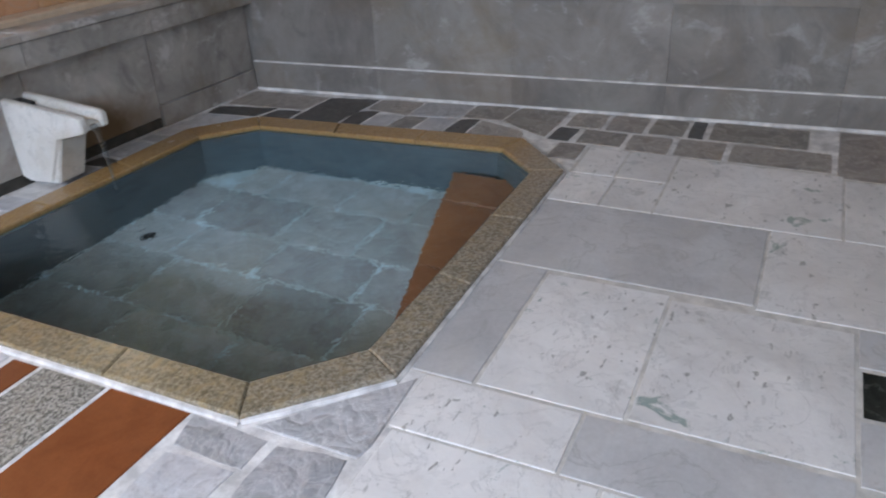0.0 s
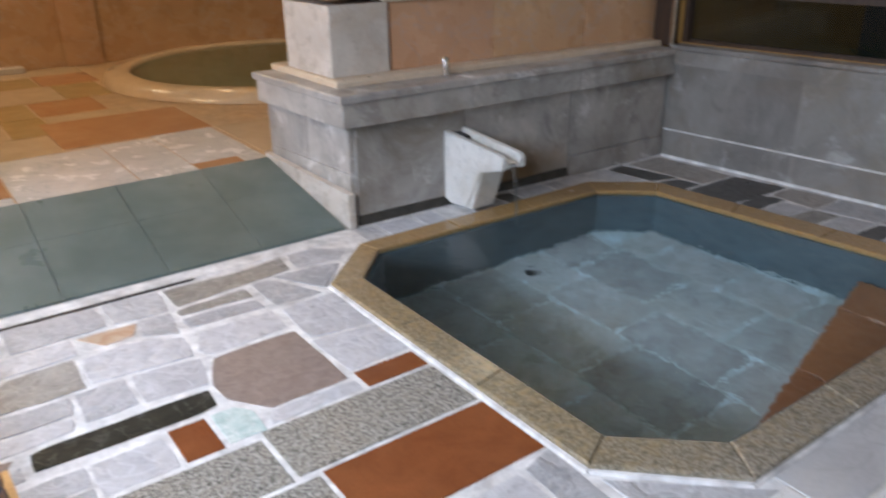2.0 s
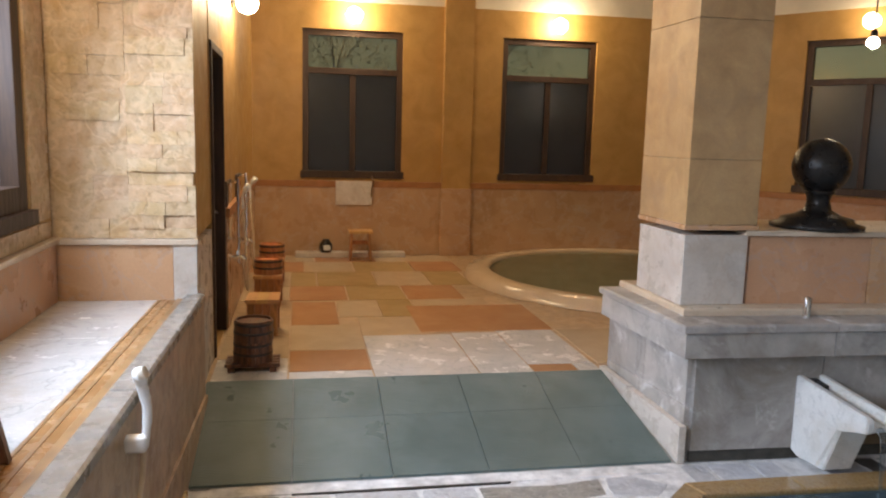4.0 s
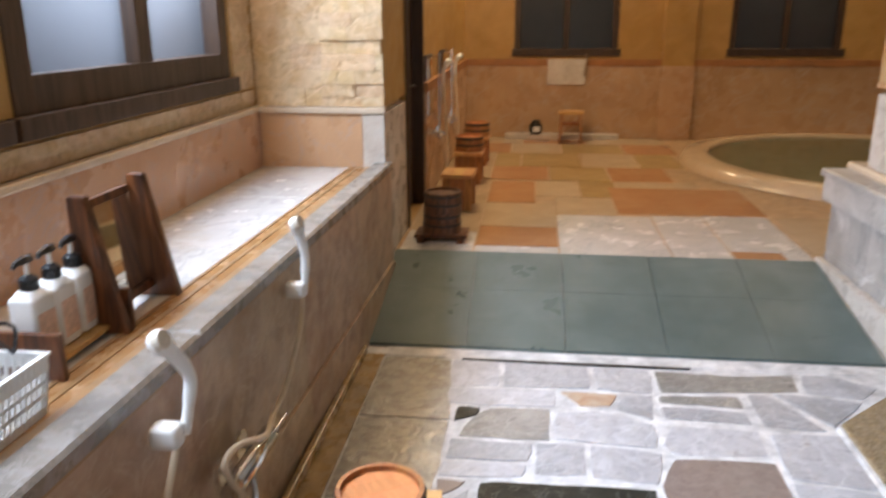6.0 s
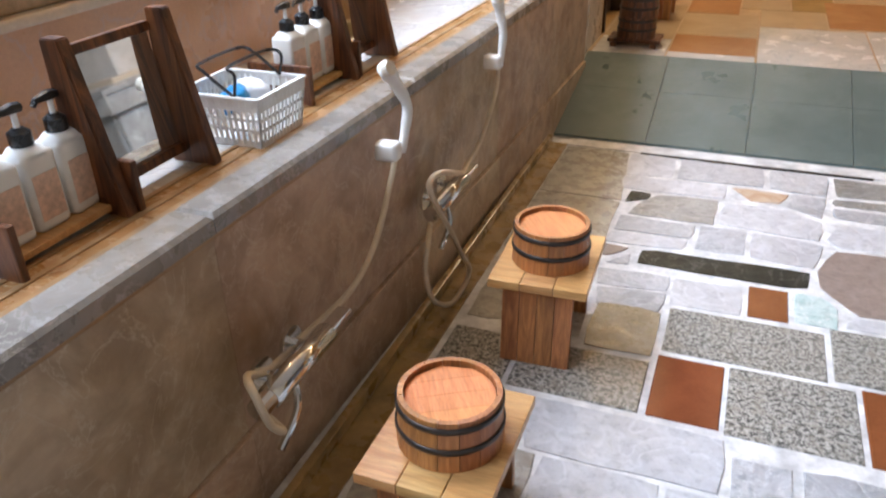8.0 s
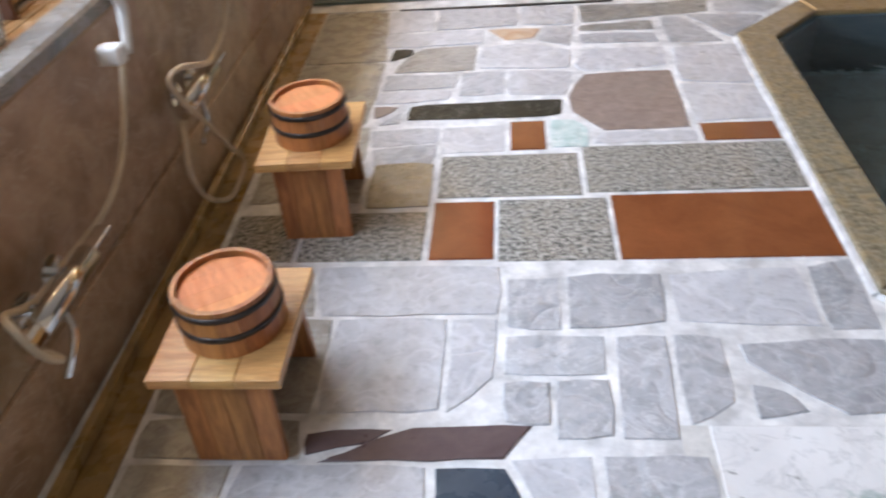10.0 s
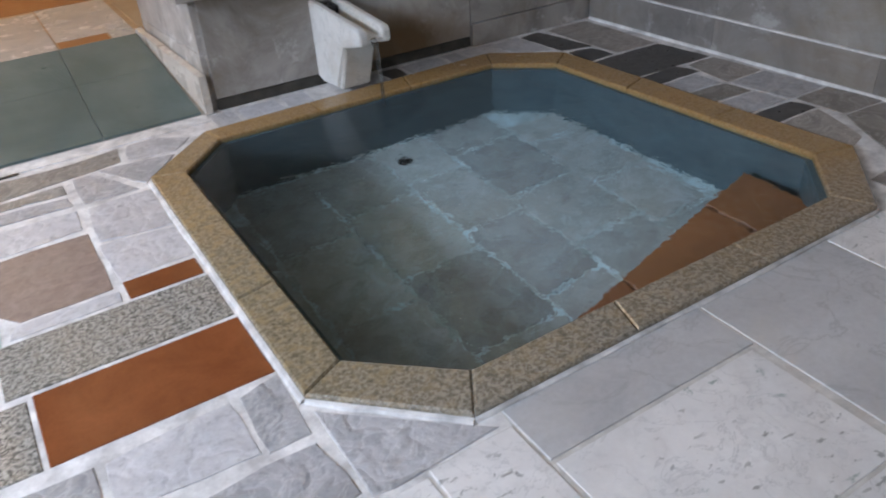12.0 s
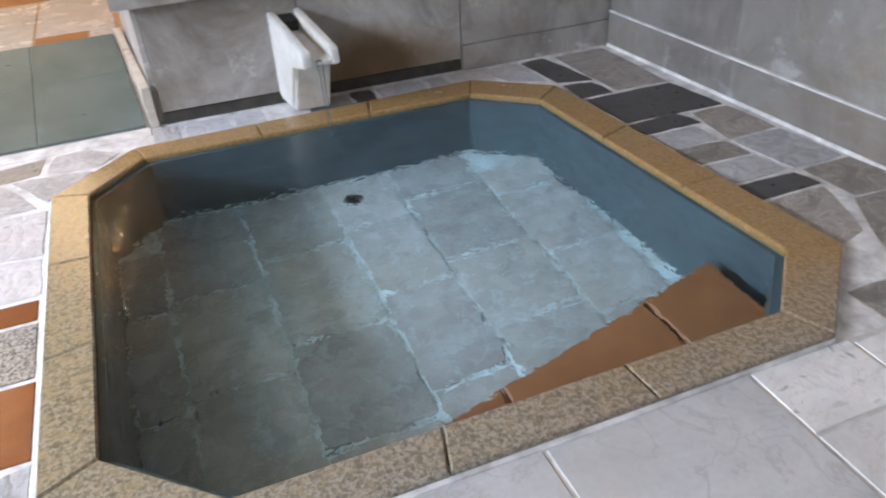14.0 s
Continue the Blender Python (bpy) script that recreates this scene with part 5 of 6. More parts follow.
    part("hose", tube(smooth_line(q, 7), 0.0088, 8), HOSE, head, "beige rubber hose", True)


shower(2.235, 1.75, 0.01, True)
shower(1.425, 0.91, 0.05, False)

# far room: stools, tubs and washing place along the walls
tray = thing("dark_tray", "dark wooden duckboard tray on the marble floor", "tray", Matrix.Translation(at(0.22, 4.20, FAR)))
for k in range(4):
    part("slat", box(-0.16, 0.16, -0.10 + 0.055 * k, -0.06 + 0.055 * k, 0.03, 0.05, 0.002), STAND_WOOD, tray)
for s in (-0.12, 0.12):
    part("runner", box(s - 0.02, s + 0.02, -0.11, 0.12, 0, 0.03, 0.003), STAND_WOOD, tray)
t = tub(Matrix.Translation(at(0.22, 4.20, FAR)) @ pose(0, 0, 0.051, 0, 0, 10), STAND_WOOD, STAND_WOOD, "tubs in the far room")
tub(Matrix.Translation(at(0.22, 4.20, FAR)) @ pose(0.005, 0, 0.178, 0, 0, 40), STAND_WOOD, STAND_WOOD, "tubs in the far room")
for x, y in ((0.24, 4.95), (0.24, 5.75), (0.24, 6.5)):
    stool(Matrix.Translation(at(x, y, FAR)) @ pose(0, 0, 0.001, 0, 0, 88), SEAT_WOOD, STOOL_WOOD, 0.26, 0.28, 0.23, "stools in the far room")
for x, y in ((0.24, 5.75), (0.24, 6.5)):
    tub(Matrix.Translation(at(x, y, FAR)) @ pose(0, 0, 0.262, 0, 0, 20), TUB_BASE, STOOL_WOOD, "tubs in the far room")
for y in (5.3, 6.1):
    tap = thing("wall_tap", "small chrome tap on the pink skirting", "tap", None, "taps in the far room")
    part("body", tube([at(0.02, y, 0.62), at(0.09, y, 0.62), at(0.11, y, 0.60)], 0.013, 10), CHROME, tap)
    part("knob", tube([at(0.06, y, 0.625), at(0.06, y, 0.66)], 0.016, 10), CHROME, tap)
for y in (5.32, 6.12):
    bar = thing("shower_rail", "chrome wall shower on a rail with pale hose", "shower", None, "showers in the far room")
    part("rail", tube([at(0.055, y + 0.14, 0.55), at(0.055, y + 0.14, 1.12)], 0.011, 8), CHROME, bar)
    for z in (0.57, 1.10):
        part("bracket", tube([at(0.004, y + 0.14, z), at(0.055, y + 0.14, z)], 0.009, 8), CHROME, bar)
    part("handset", tube(smooth_line([at(0.085, y + 0.14, 0.92), at(0.09, y + 0.13, 1.02), at(0.13, y + 0.11, 1.08)], 4), [0.011] * 6 + [0.024] * 3, 10), WHITE, bar, "white shower head", True)
    part("hose", tube(smooth_line([at(0.085, y + 0.14, 0.92), at(0.11, y + 0.10, 0.60), at(0.12, y + 0.05, 0.38), at(0.10, y + 0.0, 0.50), at(0.09, y, 0.60)], 6), 0.008, 8), HOSE, bar, "pale hose", True)
    glass = thing("wall_mirror", "plain rectangular wall mirror above a tap", "mirror", None, "mirrors in the far room")
    part("frame", pbox(0.001, 0.018, y - 0.22, y + 0.10, 0.72, 1.12, 0.003), TRIM_WOOD, glass)
    part("glass", pbox(0.0181, 0.021, y - 0.20, y + 0.08, 0.74, 1.10), MIRROR, glass, "silvered glass")
board = thing("white_wall_panel", "pale grey mirror panel on the far wall", "mirror", Matrix.Translation(at(1.0, 8.005, 0.72)))
part("panel", box(-0.21, 0.21, -0.025, -0.005, 0, 0.28, 0.004), WHITE_MARBLE, board)
part("shower_bar", tube([(0.20, -0.05, 0.10), (0.22, -0.06, 0.30), (0.20, -0.09, 0.34)], 0.012, 8), CHROME, board)
stool(Matrix.Translation(at(1.05, 7.72, FAR)) @ pose(0, 0, 0.001, 0, 0, 0), SEAT_WOOD, STOOL_WOOD, 0.34, 0.27, 0.22, "stools in the far room")
ledge = setting("ledge_far", pbox(0.42, 1.52, 7.86, 8.0, FAR + 0.001, FAR + 0.05, 0.004), WHITE_MARBLE, "low white marble ledge at the far wall", "ledge")
pot = thing("dark_pot", "small dark pot with a white label on the ledge", "pot", Matrix.Translation(at(0.72, 7.9, FAR + 0.05)))
part("body", lathe([(0, 0), (0.06, 0), (0.075, 0.05), (0.07, 0.10), (0.04, 0.13), (0.04, 0.15), (0, 0.15)], 20), CAST, pot, "", True)
part("label", box(-0.03, 0.05, -0.079, -0.070, 0.03, 0.09, 0.002), WHITE, pot)

# garden seen through the windows
ground = bmesh.new()
add_box(ground, 4.75 * U, 60, -40, 60, -0.6, -0.25)
add_box(ground, -60, -1.0 * U, -40, 60, -0.6, -0.25)
add_box(ground, -1.0 * U, 4.75 * U, 8.5 * U, 60, -0.6, -0.25)
add_box(ground, -1.0 * U, 4.75 * U, -40, (SOUTH - 0.3) * U, -0.6, -0.25)
setting("ground", ground, SOIL, "dark garden soil around the bath house", "ground")
setting("garden_fence", pbox(7.4, 7.5, -4.0, 3.0, -0.3, 2.6), FENCE, "pale weathered board fence behind the garden", "fence")
rng = random.Random(12)
for k in range(7):
    bm = bmesh.new()
    bmesh.ops.create_icosphere(bm, subdivisions=3, radius=1)
    for v in bm.verts:
        v.co *= 1 + 0.35 * noise.noise(v.co * 1.6 + Vector((k * 7.1, 0, 0)))
        v.co = Vector((v.co.x * rng.uniform(0.295, 0.3), v.co.y * 0.42, v.co.z * 0.34))
    r = tagged(part("garden_rock", bm, ROCK), "mossy grey garden rock in dark soil", "rock", "rocks below the windows")
    r.location = at(5.35 + 0.3 * (k % 2), -1.0 + 0.62 * k, 0.10 + 0.12 * (k % 3))


def shrub(x, y, z, r, seed):
    """A low shrub: stems and many small leaves."""
    g = random.Random(seed)
    s = thing("garden_shrub", "dark green garden shrub beyond the window", "shrub", Matrix.Translation(at(x, y, z)), "shrubs below the windows")
    bm = bmesh.new()
    for k in range(7):
        a = g.uniform(0, 6.28)
        add_tube(bm, [(0, 0, -0.27 - z * U), (0.1 * math.cos(a), 0.1 * math.sin(a), 0.1), (r * 0.7 * math.cos(a), r * 0.7 * math.sin(a), r * g.uniform(0.5, 0.9))], [0.012, 0.008, 0.003], 5)
    part("stems", bm, TRIM_WOOD, s)
    vs, fs = [], []
    for k in range(1500):
        d = Vector((g.gauss(0, 1), g.gauss(0, 1), g.gauss(0, 1))).normalized() * r * (0.55 + 0.5 * g.random())
        d.z = abs(d.z) * 0.9
        u = Vector((g.gauss(0, 1), g.gauss(0, 1), g.gauss(0, 1))).normalized()
        w = u.orthogonal().normalized()
        size = g.uniform(0.014, 0.032)
        i = len(vs)
        vs += [d - u * size, d + w * size * 0.45, d + u * size, d - w * size * 0.45]
        fs.append((i, i + 1, i + 2, i + 3))
    mesh = bpy.data.meshes.new("leaves")
    mesh.from_pydata(vs, [], fs)
    mesh.materials.append(LEAF)
    leaves = new("leaves", mesh)
    leaves.parent = s


for k, (x, y, z, r) in enumerate(((5.0, 2.7, 0.15, 0.55), (5.05, 1.75, 0.1, 0.5), (5.3, 0.9, 0.2, 0.5), (5.1, 0.0, 0.1, 0.55), (5.9, 2.2, 0.3, 0.7), (6.0, 0.6, 0.3, 0.75), (5.2, -0.9, 0.1, 0.6))):
    shrub(x, y, z, r, k)
for k, (x, y, z, r) in enumerate(((0.5, 9.6, 1.2, 0.9), (1.6, 9.8, 1.3, 1.0), (2.6, 9.6, 1.2, 0.9), (3.6, 9.8, 1.3, 1.0), (0.9, 10.2, 2.2, 1.1), (2.9, 10.2, 2.2, 1.1), (7.0, 8.2, 1.2, 1.0))):
    shrub(x, y, z, r, 20 + k)


# ---- paving and wall pieces ----
rng = random.Random(31)


def paver(name, x0, x1, y0, y1, m, parent, rough=0.012, top=0.0, cut=0.0, bevel=0.004):
    """One paving stone: a rectangle with worn, slightly uneven sides and clipped corners."""
    gap = 0.006 if rough > 0.003 else 0.0028
    x0, x1, y0, y1 = x0 + gap, x1 - gap, y0 + gap, y1 - gap
    w = lambda: rng.uniform(-rough, rough)
    if rough < 0.003:
        ring = [(x0, y0), (x1, y0), (x1, y1), (x0, y1)]
    else:
        c = cut if cut else rng.uniform(0.002, 0.007)
        q = [(x0 + abs(w()), y0 + abs(w())), (x1 - abs(w()), y0 + abs(w())), (x1 - abs(w()), y1 - abs(w())), (x0 + abs(w()), y1 - abs(w()))]
        ring = []
        for i, (px, py) in enumerate(q):
            (ax, ay), (bx, by) = q[i - 1], q[(i + 1) % 4]
            la, lb = math.hypot(ax - px, ay - py), math.hypot(bx - px, by - py)
            ring += [(px + (ax - px) * c / la, py + (ay - py) * c / la), (px + (bx - px) * c / lb, py + (by - py) * c / lb)]
            for f in () if cut else (0.3, 0.52, 0.75):
                ring.append((px + (bx - px) * f + w() * 0.5, py + (by - py) * f + w() * 0.5))
    return part(name, pslab(ring, -0.02, top + rng.uniform(-0.001, 0.001), bevel), m, parent)


def flag(corners, m, name="flagstone", rough=0.006, bevel=0.004):
    """One stone of crazy paving: the corners of its outline, its sides a little crooked."""
    ring = []
    mid = Vector((sum(x for x, y in corners), sum(y for x, y in corners))) / len(corners)
    for (px, py), (qx, qy) in zip(corners, corners[1:] + corners[:1]):
        side = Vector((qx - px, qy - py))
        n = max(2, min(5, int(side.length / 0.06)))
        for k in range(n):
            p = Vector((px, py)) + side * (k / n)
            pull = rng.uniform(0.0, 0.004) if k == 0 else rng.uniform(-rough, rough)
            p += (mid - p).normalized() * pull
            ring.append((p.x, p.y))
    if sum(a[0] * b[1] - b[0] * a[1] for a, b in zip(ring, ring[1:] + ring[:1])) < 0:
        ring.reverse()
    return part(name, pslab(ring, -0.02, rng.uniform(-0.001, 0.0015), bevel), m, floor)


def row(y0, y1, stones, parent=None, name="flagstone", rough=0.012, top=0.0):
    """A course of stones: x from, x to, material."""
    for x0, x1, m in stones:
        paver(name, x0, x1, y0, y1, m, parent or floor, rough, top)


F, P, D = FLAG, FLAG_PALE, FLAG_DARK
# course along the ramp
for corners, m in (([(0.395, 3.10), (0.58, 3.098), (0.585, 2.885), (0.40, 2.865)], P), ([(0.60, 3.10), (0.932, 3.085), (0.932, 2.90), (0.605, 2.885)], F), ([(0.955, 3.085), (1.172, 3.085), (1.16, 2.88), (0.955, 2.898)], F),
                   ([(1.19, 3.08), (1.50, 3.06), (1.725, 3.10), (1.705, 2.955), (1.52, 2.93), (1.19, 2.895)], D), ([(1.755, 3.105), (1.88, 3.11), (2.0, 3.01), (1.915, 2.915), (1.725, 2.945)], F),
                   ([(0.11, 3.10), (0.385, 3.10), (0.43, 2.61), (0.11, 2.61)], FLAG_BROWN)):
    flag(corners, m)
# small stones of the next courses
for corners, m in (([(0.40, 2.855), (0.80, 2.868), (0.795, 2.745), (0.54, 2.725), (0.41, 2.735)], P), ([(0.815, 2.865), (1.03, 2.86), (0.995, 2.765), (0.888, 2.755)], RUST), ([(1.05, 2.855), (1.155, 2.868), (1.135, 2.675), (1.005, 2.745)], F),
                   ([(1.60, 2.928), (1.75, 2.91), (1.90, 2.885), (1.738, 2.695)], F), ([(1.505, 2.912), (1.58, 2.912), (1.708, 2.665), (1.505, 2.675)], F), ([(1.18, 2.868), (1.468, 2.888), (1.468, 2.80), (1.18, 2.815)], D),
                   ([(1.175, 2.785), (1.465, 2.765), (1.47, 2.685), (1.175, 2.70)], F), ([(0.443, 2.604), (0.45, 2.71), (0.53, 2.705), (0.52, 2.65)], BLACK)):
    flag(corners, m)
for corners, m in (([(0.468, 2.504), (0.498, 2.62), (0.566, 2.712), (0.778, 2.722), (0.774, 2.505)], D), ([(0.80, 2.70), (0.94, 2.722), (1.135, 2.645), (1.118, 2.495), (0.79, 2.52)], P), ([(1.185, 2.645), (1.475, 2.64), (1.467, 2.485), (1.17, 2.462), (1.138, 2.52)], P),
                   ([(0.445, 2.485), (0.716, 2.478), (0.705, 2.375), (0.44, 2.365)], F), ([(0.728, 2.49), (0.888, 2.487), (0.884, 2.312), (0.722, 2.305)], F), ([(0.905, 2.49), (1.133, 2.465), (1.095, 2.287), (0.90, 2.305)], P),
                   ([(0.43, 2.345), (0.70, 2.355), (0.69, 2.285), (0.43, 2.265)], P), ([(0.43, 2.25), (0.518, 2.243), (0.475, 2.18), (0.44, 2.165)], MAUVE), ([(0.46, 2.12), (0.53, 2.205), (0.535, 2.125)], F)):
    flag(corners, m)
for corners, m in (([(1.505, 2.625), (1.738, 2.638), (1.734, 2.325), (1.492, 2.362)], P), ([(1.488, 2.34), (1.732, 2.305), (1.736, 2.088), (1.497, 2.075)], P), ([(1.19, 2.03), (1.484, 2.025), (1.482, 1.962), (1.165, 1.962)], P),
                   ([(0.44, 2.085), (0.672, 2.092), (0.67, 2.0), (0.455, 1.98)], F), ([(0.46, 1.965), (0.672, 1.985), (0.662, 1.875), (0.475, 1.865)], F), ([(0.685, 2.092), (0.888, 2.095), (0.888, 1.932), (0.684, 1.928)], P),
                   ([(1.035, 2.12), (1.107, 2.12), (1.155, 2.06), (1.145, 1.945), (1.03, 1.945)], TEAL)):
    flag(corners, m)
flag([(1.165, 2.438), (1.476, 2.448), (1.473, 2.045), (1.205, 2.038), (1.107, 2.17), (1.10, 2.285)], MAUVE, "flagstone", 0.004)
flag([(0.555, 2.148), (0.558, 2.24), (0.61, 2.25), (1.085, 2.258), (1.078, 2.16), (1.02, 2.142)], BLACK, "flagstone", 0.004)
for x0, x1, y0, y1 in ((0.902, 1.02, 1.935, 2.118), (1.498, 1.732, 1.958, 2.068)):
    paver("tile", x0, x1, y0, y1, TERRACOTTA, floor, 0.002)
# wet stones along the gutter, browned by stain and the counter's warm shade
for corners in ([(0.11, 2.60), (0.43, 2.60), (0.42, 2.13), (0.11, 2.12)], [(0.13, 2.105), (0.435, 2.11), (0.45, 1.90), (0.13, 1.90)],
                [(0.13, 1.885), (0.24, 1.885), (0.25, 1.69), (0.13, 1.68)], [(0.255, 1.885), (0.45, 1.885), (0.47, 1.67), (0.255, 1.68)]):
    flag(corners, FLAG_BROWN)
# granite and terracotta band
for x0, x1, y0, y1, m in ((0.688, 1.112, 1.684, 1.915, GRANITE), (1.122, 1.735, 1.695, 1.948, GRANITE), (0.685, 0.862, 1.405, 1.668, TERRACOTTA), (0.868, 1.175, 1.395, 1.674, GRANITE),
                          (1.183, 1.738, 1.395, 1.685, TERRACOTTA), (0.33, 0.672, 1.405, 1.625, GRANITE), (0.12, 0.322, 1.405, 1.625, GRANITE)):
    paver("tile", x0, x1, y0, y1, m, floor, 0.001)
flag([(0.485, 1.875), (0.672, 1.875), (0.672, 1.645), (0.485, 1.645)], FLAG_WET)
# courses on the camera's side of the band
for corners, m in (([(0.40, 1.385), (0.875, 1.378), (0.872, 1.20), (0.44, 1.20)], P), ([(0.893, 1.33), (1.022, 1.332), (1.022, 1.145), (0.893, 1.155)], F), ([(1.042, 1.335), (1.272, 1.342), (1.262, 1.17), (1.036, 1.15)], F), ([(1.292, 1.338), (1.60, 1.358), (1.606, 1.15), (1.285, 1.172)], P),
                   ([(1.622, 1.36), (1.738, 1.388), (1.726, 1.138), (1.615, 1.138)], F), ([(0.49, 1.188), (0.752, 1.188), (0.752, 0.91), (0.49, 0.90)], P), ([(0.764, 1.188), (0.872, 1.185), (0.866, 1.0), (0.764, 0.90)], P), ([(0.892, 1.128), (1.115, 1.128), (1.112, 1.008), (0.886, 1.01)], F)):
    flag(corners, m)
for corners, m in (([(1.14, 1.125), (1.252, 1.125), (1.238, 0.838), (1.125, 0.838)], F), ([(1.27, 1.132), (1.372, 1.122), (1.365, 0.93), (1.262, 0.868)], F), ([(1.405, 1.10), (1.722, 1.112), (1.742, 0.92), (1.575, 0.90), (1.51, 0.958), (1.408, 1.045)], F),
                   ([(1.402, 0.985), (1.47, 0.965), (1.508, 0.91), (1.40, 0.89)], F), ([(0.885, 0.99), (0.988, 0.99), (0.985, 0.872), (0.89, 0.878)], F), ([(1.0, 0.995), (1.113, 0.995), (1.11, 0.848), (0.995, 0.838)], F),
                   ([(0.90, 0.79), (1.062, 0.80), (1.062, 0.68), (0.945, 0.69)], P), ([(1.08, 0.80), (1.285, 0.80), (1.285, 0.68), (1.08, 0.68)], F)):
    flag(corners, m)
flag([(0.477, 0.85), (0.66, 0.862), (0.61, 0.825), (0.485, 0.795)], PLUM)
flag([(0.51, 0.778), (0.565, 0.80), (0.70, 0.868), (0.95, 0.872), (0.89, 0.79)], PLUM)
flag([(0.752, 0.768), (0.892, 0.77), (0.935, 0.675), (0.755, 0.665)], BLUE_SLATE)
flag([(0.36, 0.77), (0.735, 0.77), (0.735, 0.66), (0.345, 0.655)], P)
for corners in ([(0.12, 1.385), (0.385, 1.385), (0.425, 1.20), (0.12, 1.20)], [(0.12, 1.19), (0.475, 1.19), (0.475, 0.90), (0.12, 0.90)], [(0.12, 0.885), (0.46, 0.885), (0.48, 0.785), (0.12, 0.785)], [(0.12, 0.77), (0.34, 0.77), (0.335, 0.62), (0.12, 0.62)]):
    flag(corners, FLAG_BROWN)
for y0 in (0.415, 0.17, -0.075, -0.32, -0.565, -0.81, -1.055, -1.30, -1.6):
    x = 0.12
    while x < 1.15:
        w = min(rng.uniform(0.18, 0.36), 1.22 - x)
        paver("flagstone", x, x + w, y0, y0 + 0.235, rng.choice((F, F, P, D)), floor)
        x += w
# grey corner stone and the white marble slabs
part("corner_stone", pslab([(1.757, 1.205), (1.755, 0.90), (1.81, 0.89), (2.09, 0.905), (2.05, 0.935)], -0.02, 0.001, 0.003), FLAG, floor)
M, Q = MARBLE, MARBLE_GREY
field = bmesh.new()
for x0, x1, y0, y1 in ((1.24, 1.884, SOUTH, 0.874), (1.884, 2.118, SOUTH, 0.89), (2.118, 3.965, SOUTH, 0.945)):
    add_box(field, x0 * U, x1 * U, y0 * U, y1 * U, -0.02, -0.0015)
part("mortar_bed", field, MORTAR, floor)
for x0, x1, y0, y1, m in ((1.295, 1.88, 0.34, 0.875, M), (1.23, 1.88, -0.25, 0.335, M), (1.885, 2.115, 0.445, 0.89, M), (1.885, 2.115, -0.18, 0.44, Q), (2.12, 2.785, 0.755, 0.945, Q),
                          (2.125, 2.765, 0.345, 0.748, M), (2.13, 2.74, -0.18, 0.34, M), (2.79, 3.335, 0.10, 0.945, Q), (2.77, 3.335, -0.55, 0.095, M), (3.34, 3.95, -0.14, 0.52, M),
                          (3.34, 3.90, -0.75, -0.145, M), (3.34, 3.64, 0.525, 0.73, M), (3.34, 3.64, 0.735, 0.945, M), (3.645, 3.96, 0.525, 0.74, M), (3.645, 3.96, 0.745, 0.93, M),
                          (2.10, 2.34, -0.75, -0.185, Q), (2.35, 2.56, -0.75, -0.42, M), (2.57, 2.765, -0.75, -0.185, Q), (1.23, 2.09, -0.95, -0.255, M)):
    paver("marble_slab", x0, x1, y0, y1, m, floor, 0.0015, 0.0015, 0, 0.002)
paver("drain_tile", 2.35, 2.56, -0.415, -0.19, BLACK, floor, 0.0015)
for y0 in (-1.25, -1.7):
    for x0 in (1.24, 1.85, 2.46, 3.07, 3.68):
        paver("marble_slab", x0, x0 + 0.605, y0, y0 + 0.44, rng.choice((M, M, Q)), floor, 0.0015, 0.0015, 0, 0.002)
for x0, x1, y0, y1 in ((1.23, 2.08, -1.25 + 0.445, -0.955), (2.10, 3.9, -0.80, -0.755)):
    paver("marble_slab", x0, x1, y0, y1, M, floor, 0.0015, 0.0015, 0, 0.002)
# strip behind the bath
B, S = BACKTILE, SLATE
for corners, m in (([(3.825, 3.10), (3.95, 3.115), (4.015, 2.75), (3.855, 2.80)], S), ([(3.60, 3.10), (3.81, 3.11), (3.83, 2.83), (3.68, 2.90)], F), ([(4.0, 3.10), (4.27, 3.09), (4.28, 2.58), (4.03, 2.59)], B), ([(3.865, 2.57), (4.28, 2.56), (4.325, 2.265), (3.885, 2.29)], S),
                   ([(3.86, 2.76), (3.99, 2.73), (4.01, 2.59), (3.86, 2.59)], S), ([(3.865, 2.272), (4.105, 2.28), (4.14, 2.16), (3.89, 2.165)], S), ([(3.895, 2.15), (4.10, 2.15), (4.105, 2.0), (3.90, 2.02)], F), ([(3.90, 2.01), (4.11, 1.985), (4.13, 1.86), (3.91, 1.87)], B)):
    flag(corners, m, "back_tile", 0.004)
for corners, m in (([(3.91, 1.855), (4.13, 1.845), (4.15, 1.70), (3.915, 1.705)], F), ([(3.92, 1.69), (4.15, 1.682), (4.175, 1.58), (3.925, 1.578)], S), ([(3.93, 1.565), (4.17, 1.565), (4.07, 1.30), (3.95, 1.27)], B), ([(4.16, 2.25), (4.335, 2.25), (4.36, 1.99), (4.13, 1.99)], B),
                   ([(4.13, 1.975), (4.36, 1.975), (4.39, 1.70), (4.17, 1.70)], F), ([(4.19, 1.685), (4.40, 1.685), (4.43, 1.45), (4.20, 1.47)], B), ([(4.10, 1.31), (4.19, 1.46), (4.43, 1.435), (4.44, 1.17), (4.03, 1.18)], B), ([(4.015, 1.165), (4.195, 1.15), (4.19, 1.045), (4.01, 1.06)], S)):
    flag(corners, m, "back_tile", 0.004)
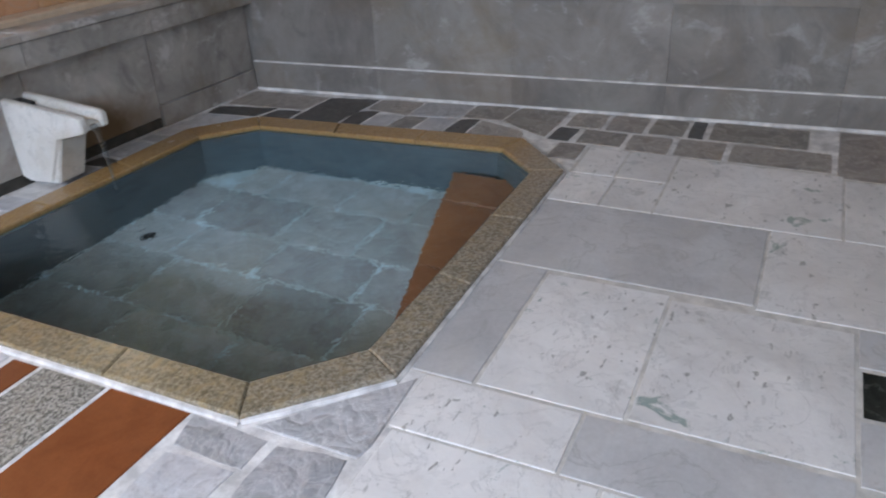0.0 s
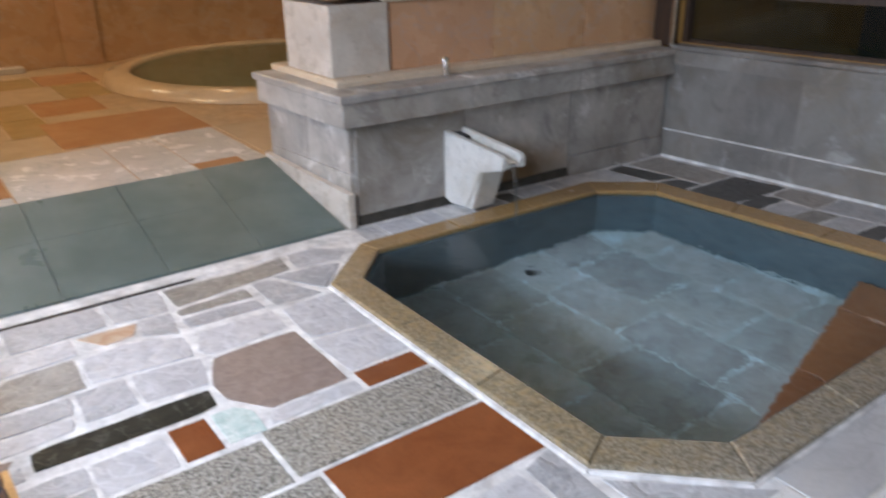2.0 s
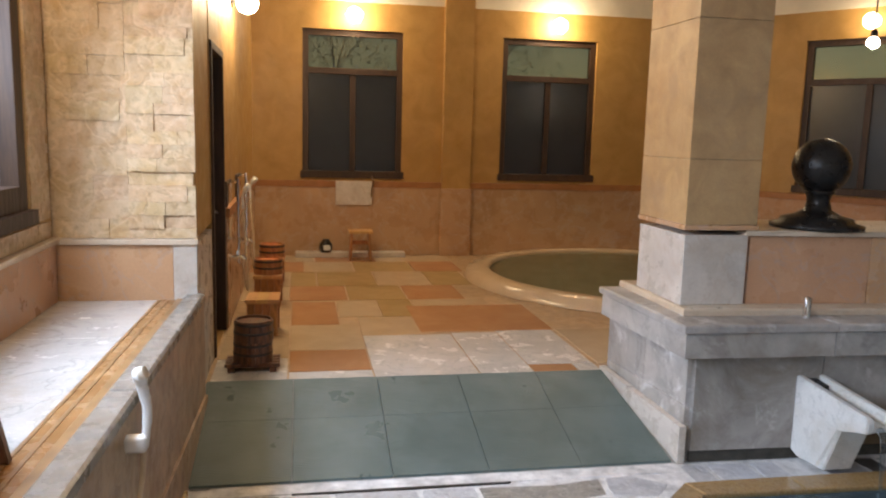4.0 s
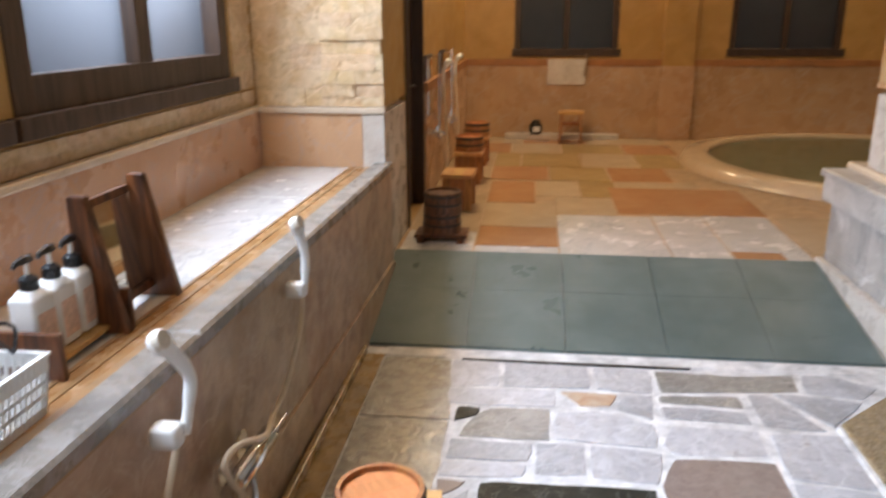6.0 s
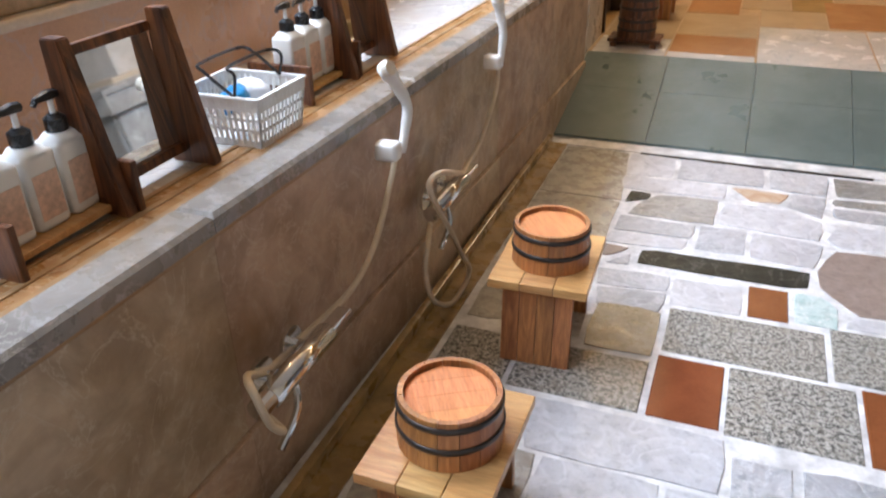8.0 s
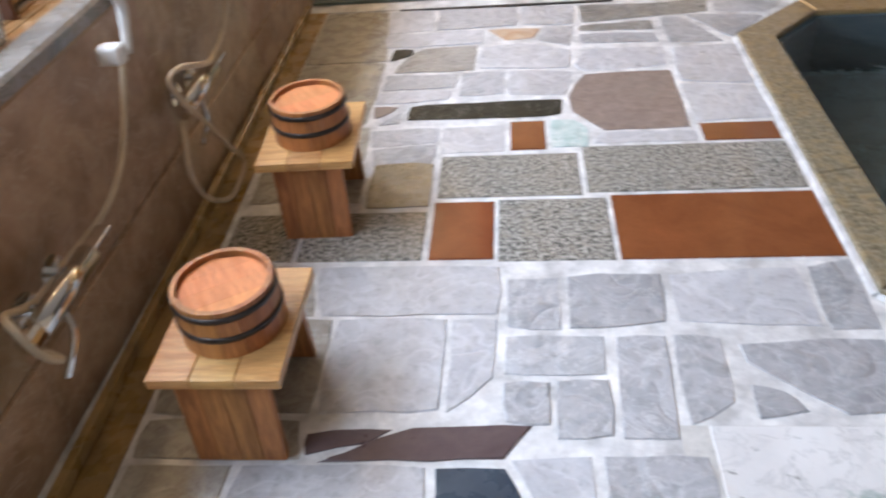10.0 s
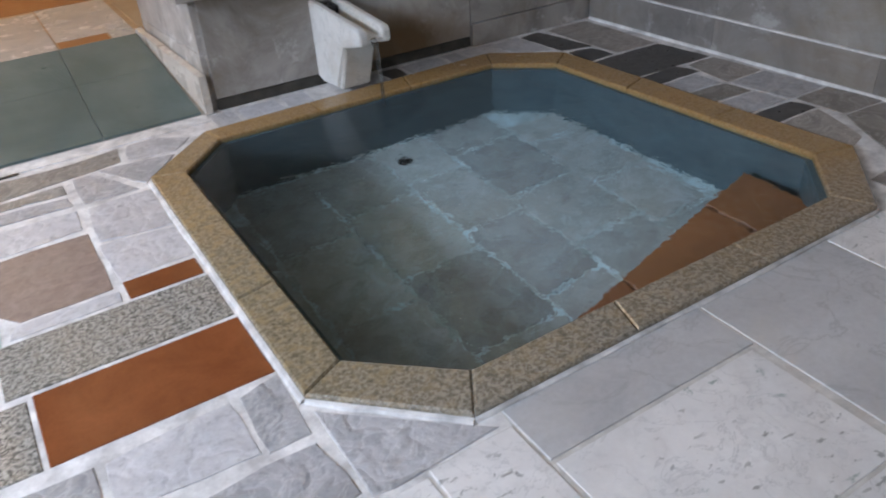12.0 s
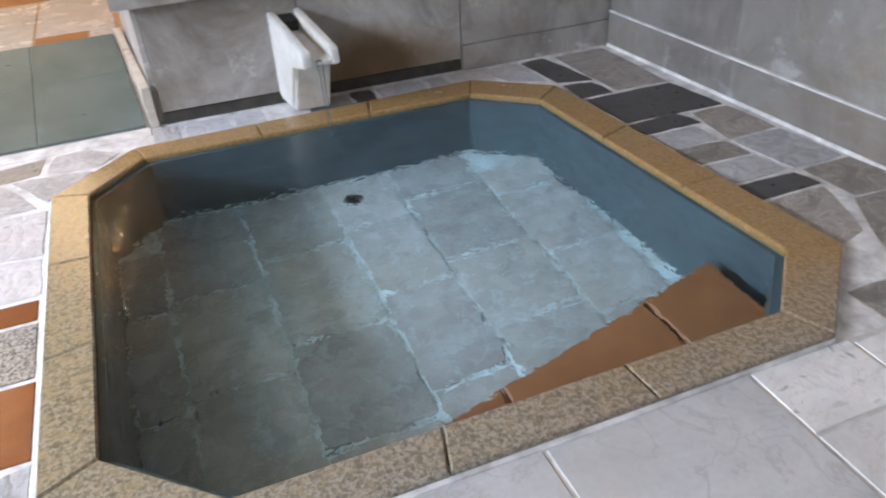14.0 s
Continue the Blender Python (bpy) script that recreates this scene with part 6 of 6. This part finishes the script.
for x0, x1, y0, y1, m in ((3.78, 3.99, 0.95, 1.10, B), (4.21, 4.45, 0.95, 1.14, B), (4.0, 4.20, 0.80, 1.03, B), (4.21, 4.46, 0.74, 0.94, B), (3.97, 4.20, 0.58, 0.79, B),
                          (4.22, 4.47, 0.55, 0.73, B), (4.22, 4.48, 0.46, 0.545, S), (3.97, 4.21, 0.34, 0.57, B), (4.22, 4.50, 0.0, 0.45, B), (3.97, 4.21, -0.10, 0.33, B), (3.92, 4.53, -0.6, -0.11, B), (3.92, 4.56, -1.2, -0.61, B), (4.3, 4.6, -1.69, -1.21, B)):
    paver("back_tile", x0, x1, y0, y1, m, floor, 0.005)
# slivers between the rim and the spout wall
x = 2.12
while x < 3.5:
    w = rng.uniform(0.10, 0.24)
    if not 2.66 < x + w / 2 < 2.86:
        paver("sliver", x, x + w, 2.982, spout_y(x) - 0.04, S if 2.9 < x < 3.0 else rng.choice((P, F, P)), floor, 0.012)
    x += w

# polished floor of the far room
O, A, Y, W = ROOMTILE
for x0, x1, y0, y1, m in ((0.02, 0.40, 3.965, 4.36, W), (0.405, 0.84, 3.965, 4.10, W), (0.405, 0.84, 4.105, 4.50, O), (0.845, 1.40, 3.965, 4.80, W), (1.405, 1.70, 3.965, 4.82, W), (1.705, 2.08, 4.12, 4.86, W), (1.705, 1.95, 3.965, 4.115, O), (1.955, 2.08, 3.965, 4.115, W),
                          (0.02, 0.40, 4.365, 4.85, A), (0.405, 0.84, 4.505, 5.10, A), (1.22, 2.10, 4.865, 5.62, O), (0.845, 1.215, 4.805, 5.30, A), (0.02, 0.40, 4.855, 5.3, A), (0.405, 0.72, 5.105, 5.80, O), (0.725, 1.02, 5.305, 5.84, A), (1.025, 1.28, 5.305, 5.84, Y)):
    paver("floor_tile", x0, x1, y0, y1, m, far_floor, 0.001, FAR, 0, 0.001)
for y0, y1, cells in ((5.85, 6.40, ((0.02, 0.38, A), (0.385, 0.82, O), (0.825, 1.27, Y), (1.275, 1.72, O))), (6.405, 7.05, ((0.02, 0.38, A), (0.385, 0.60, Y), (0.605, 1.1, Y), (1.105, 1.55, A), (1.555, 1.9, Y))),
                      (7.055, 7.6, ((0.02, 0.5, O), (0.505, 0.95, A), (0.955, 1.5, Y), (1.505, 1.95, O))), (7.605, 8.0, ((0.02, 0.6, A), (0.605, 1.2, O), (1.205, 1.95, A)))):
    for x0, x1, m in cells:
        paver("floor_tile", x0, x1, y0, y1, m, far_floor, 0.001, FAR, 0, 0.001)
for x0, x1, y0, y1, m in ((1.285, 1.86, 5.625, 5.845, A), (2.105, 3.0, 4.1, 4.86, A), (3.005, 3.9, 4.1, 4.86, Y), (3.905, 6.2, 4.1, 4.86, A)):
    paver("floor_tile", x0, x1, y0, y1, m, far_floor, 0.001, FAR, 0, 0.001)


# split-face strips
def strips(wall, place, u0, u1, z0, z1, holes=(), deep=0.03, courses=(0.030, 0.036, 0.042)):
    """Thin split stones in running courses; place(u, v) gives the plan."""
    z = z0
    while z < z1 - 0.02:
        h = min(rng.choice(courses), z1 - z)
        u = u0 - rng.random() * 0.15
        while u < u1:
            w = rng.uniform(0.14, 0.30)
            a, b = max(u, u0), min(u + w, u1)
            if b - a > 0.02 and not any(a < h1 and b > h0 and z < h3 and z + h > h2 for h0, h1, h2, h3 in holes):
                v = -rng.uniform(0.58, 1.0) * deep
                bm = pslab([place(a + 0.0004, v * rng.uniform(0.85, 1.1)), place(b - 0.0004, v), place(b - 0.0012, 0.004), place(a + 0.0012, 0.004)], z + 0.0003, z + h - 0.0003)
                part("split_stone", bm, SPLIT, wall)
            u += w
        z += h


strips(end, lambda u, v: (u, 3.80 + v), -0.60, -0.29, 0.946, 2.20, (), 0.018, (0.085, 0.11, 0.13))
strips(end, lambda u, v: (u, 3.80 + v), -0.288, 0.0, 0.946, 2.20, (), 0.032, (0.045, 0.06, 0.075))
strips(west, lambda u, v: (-0.62 - v, u), 0.0, 3.76, 0.952, 1.036, (), 0.010)
strips(west, lambda u, v: (-0.62 - v, u), 3.53, 3.76, 1.037, 2.2, (), 0.012)
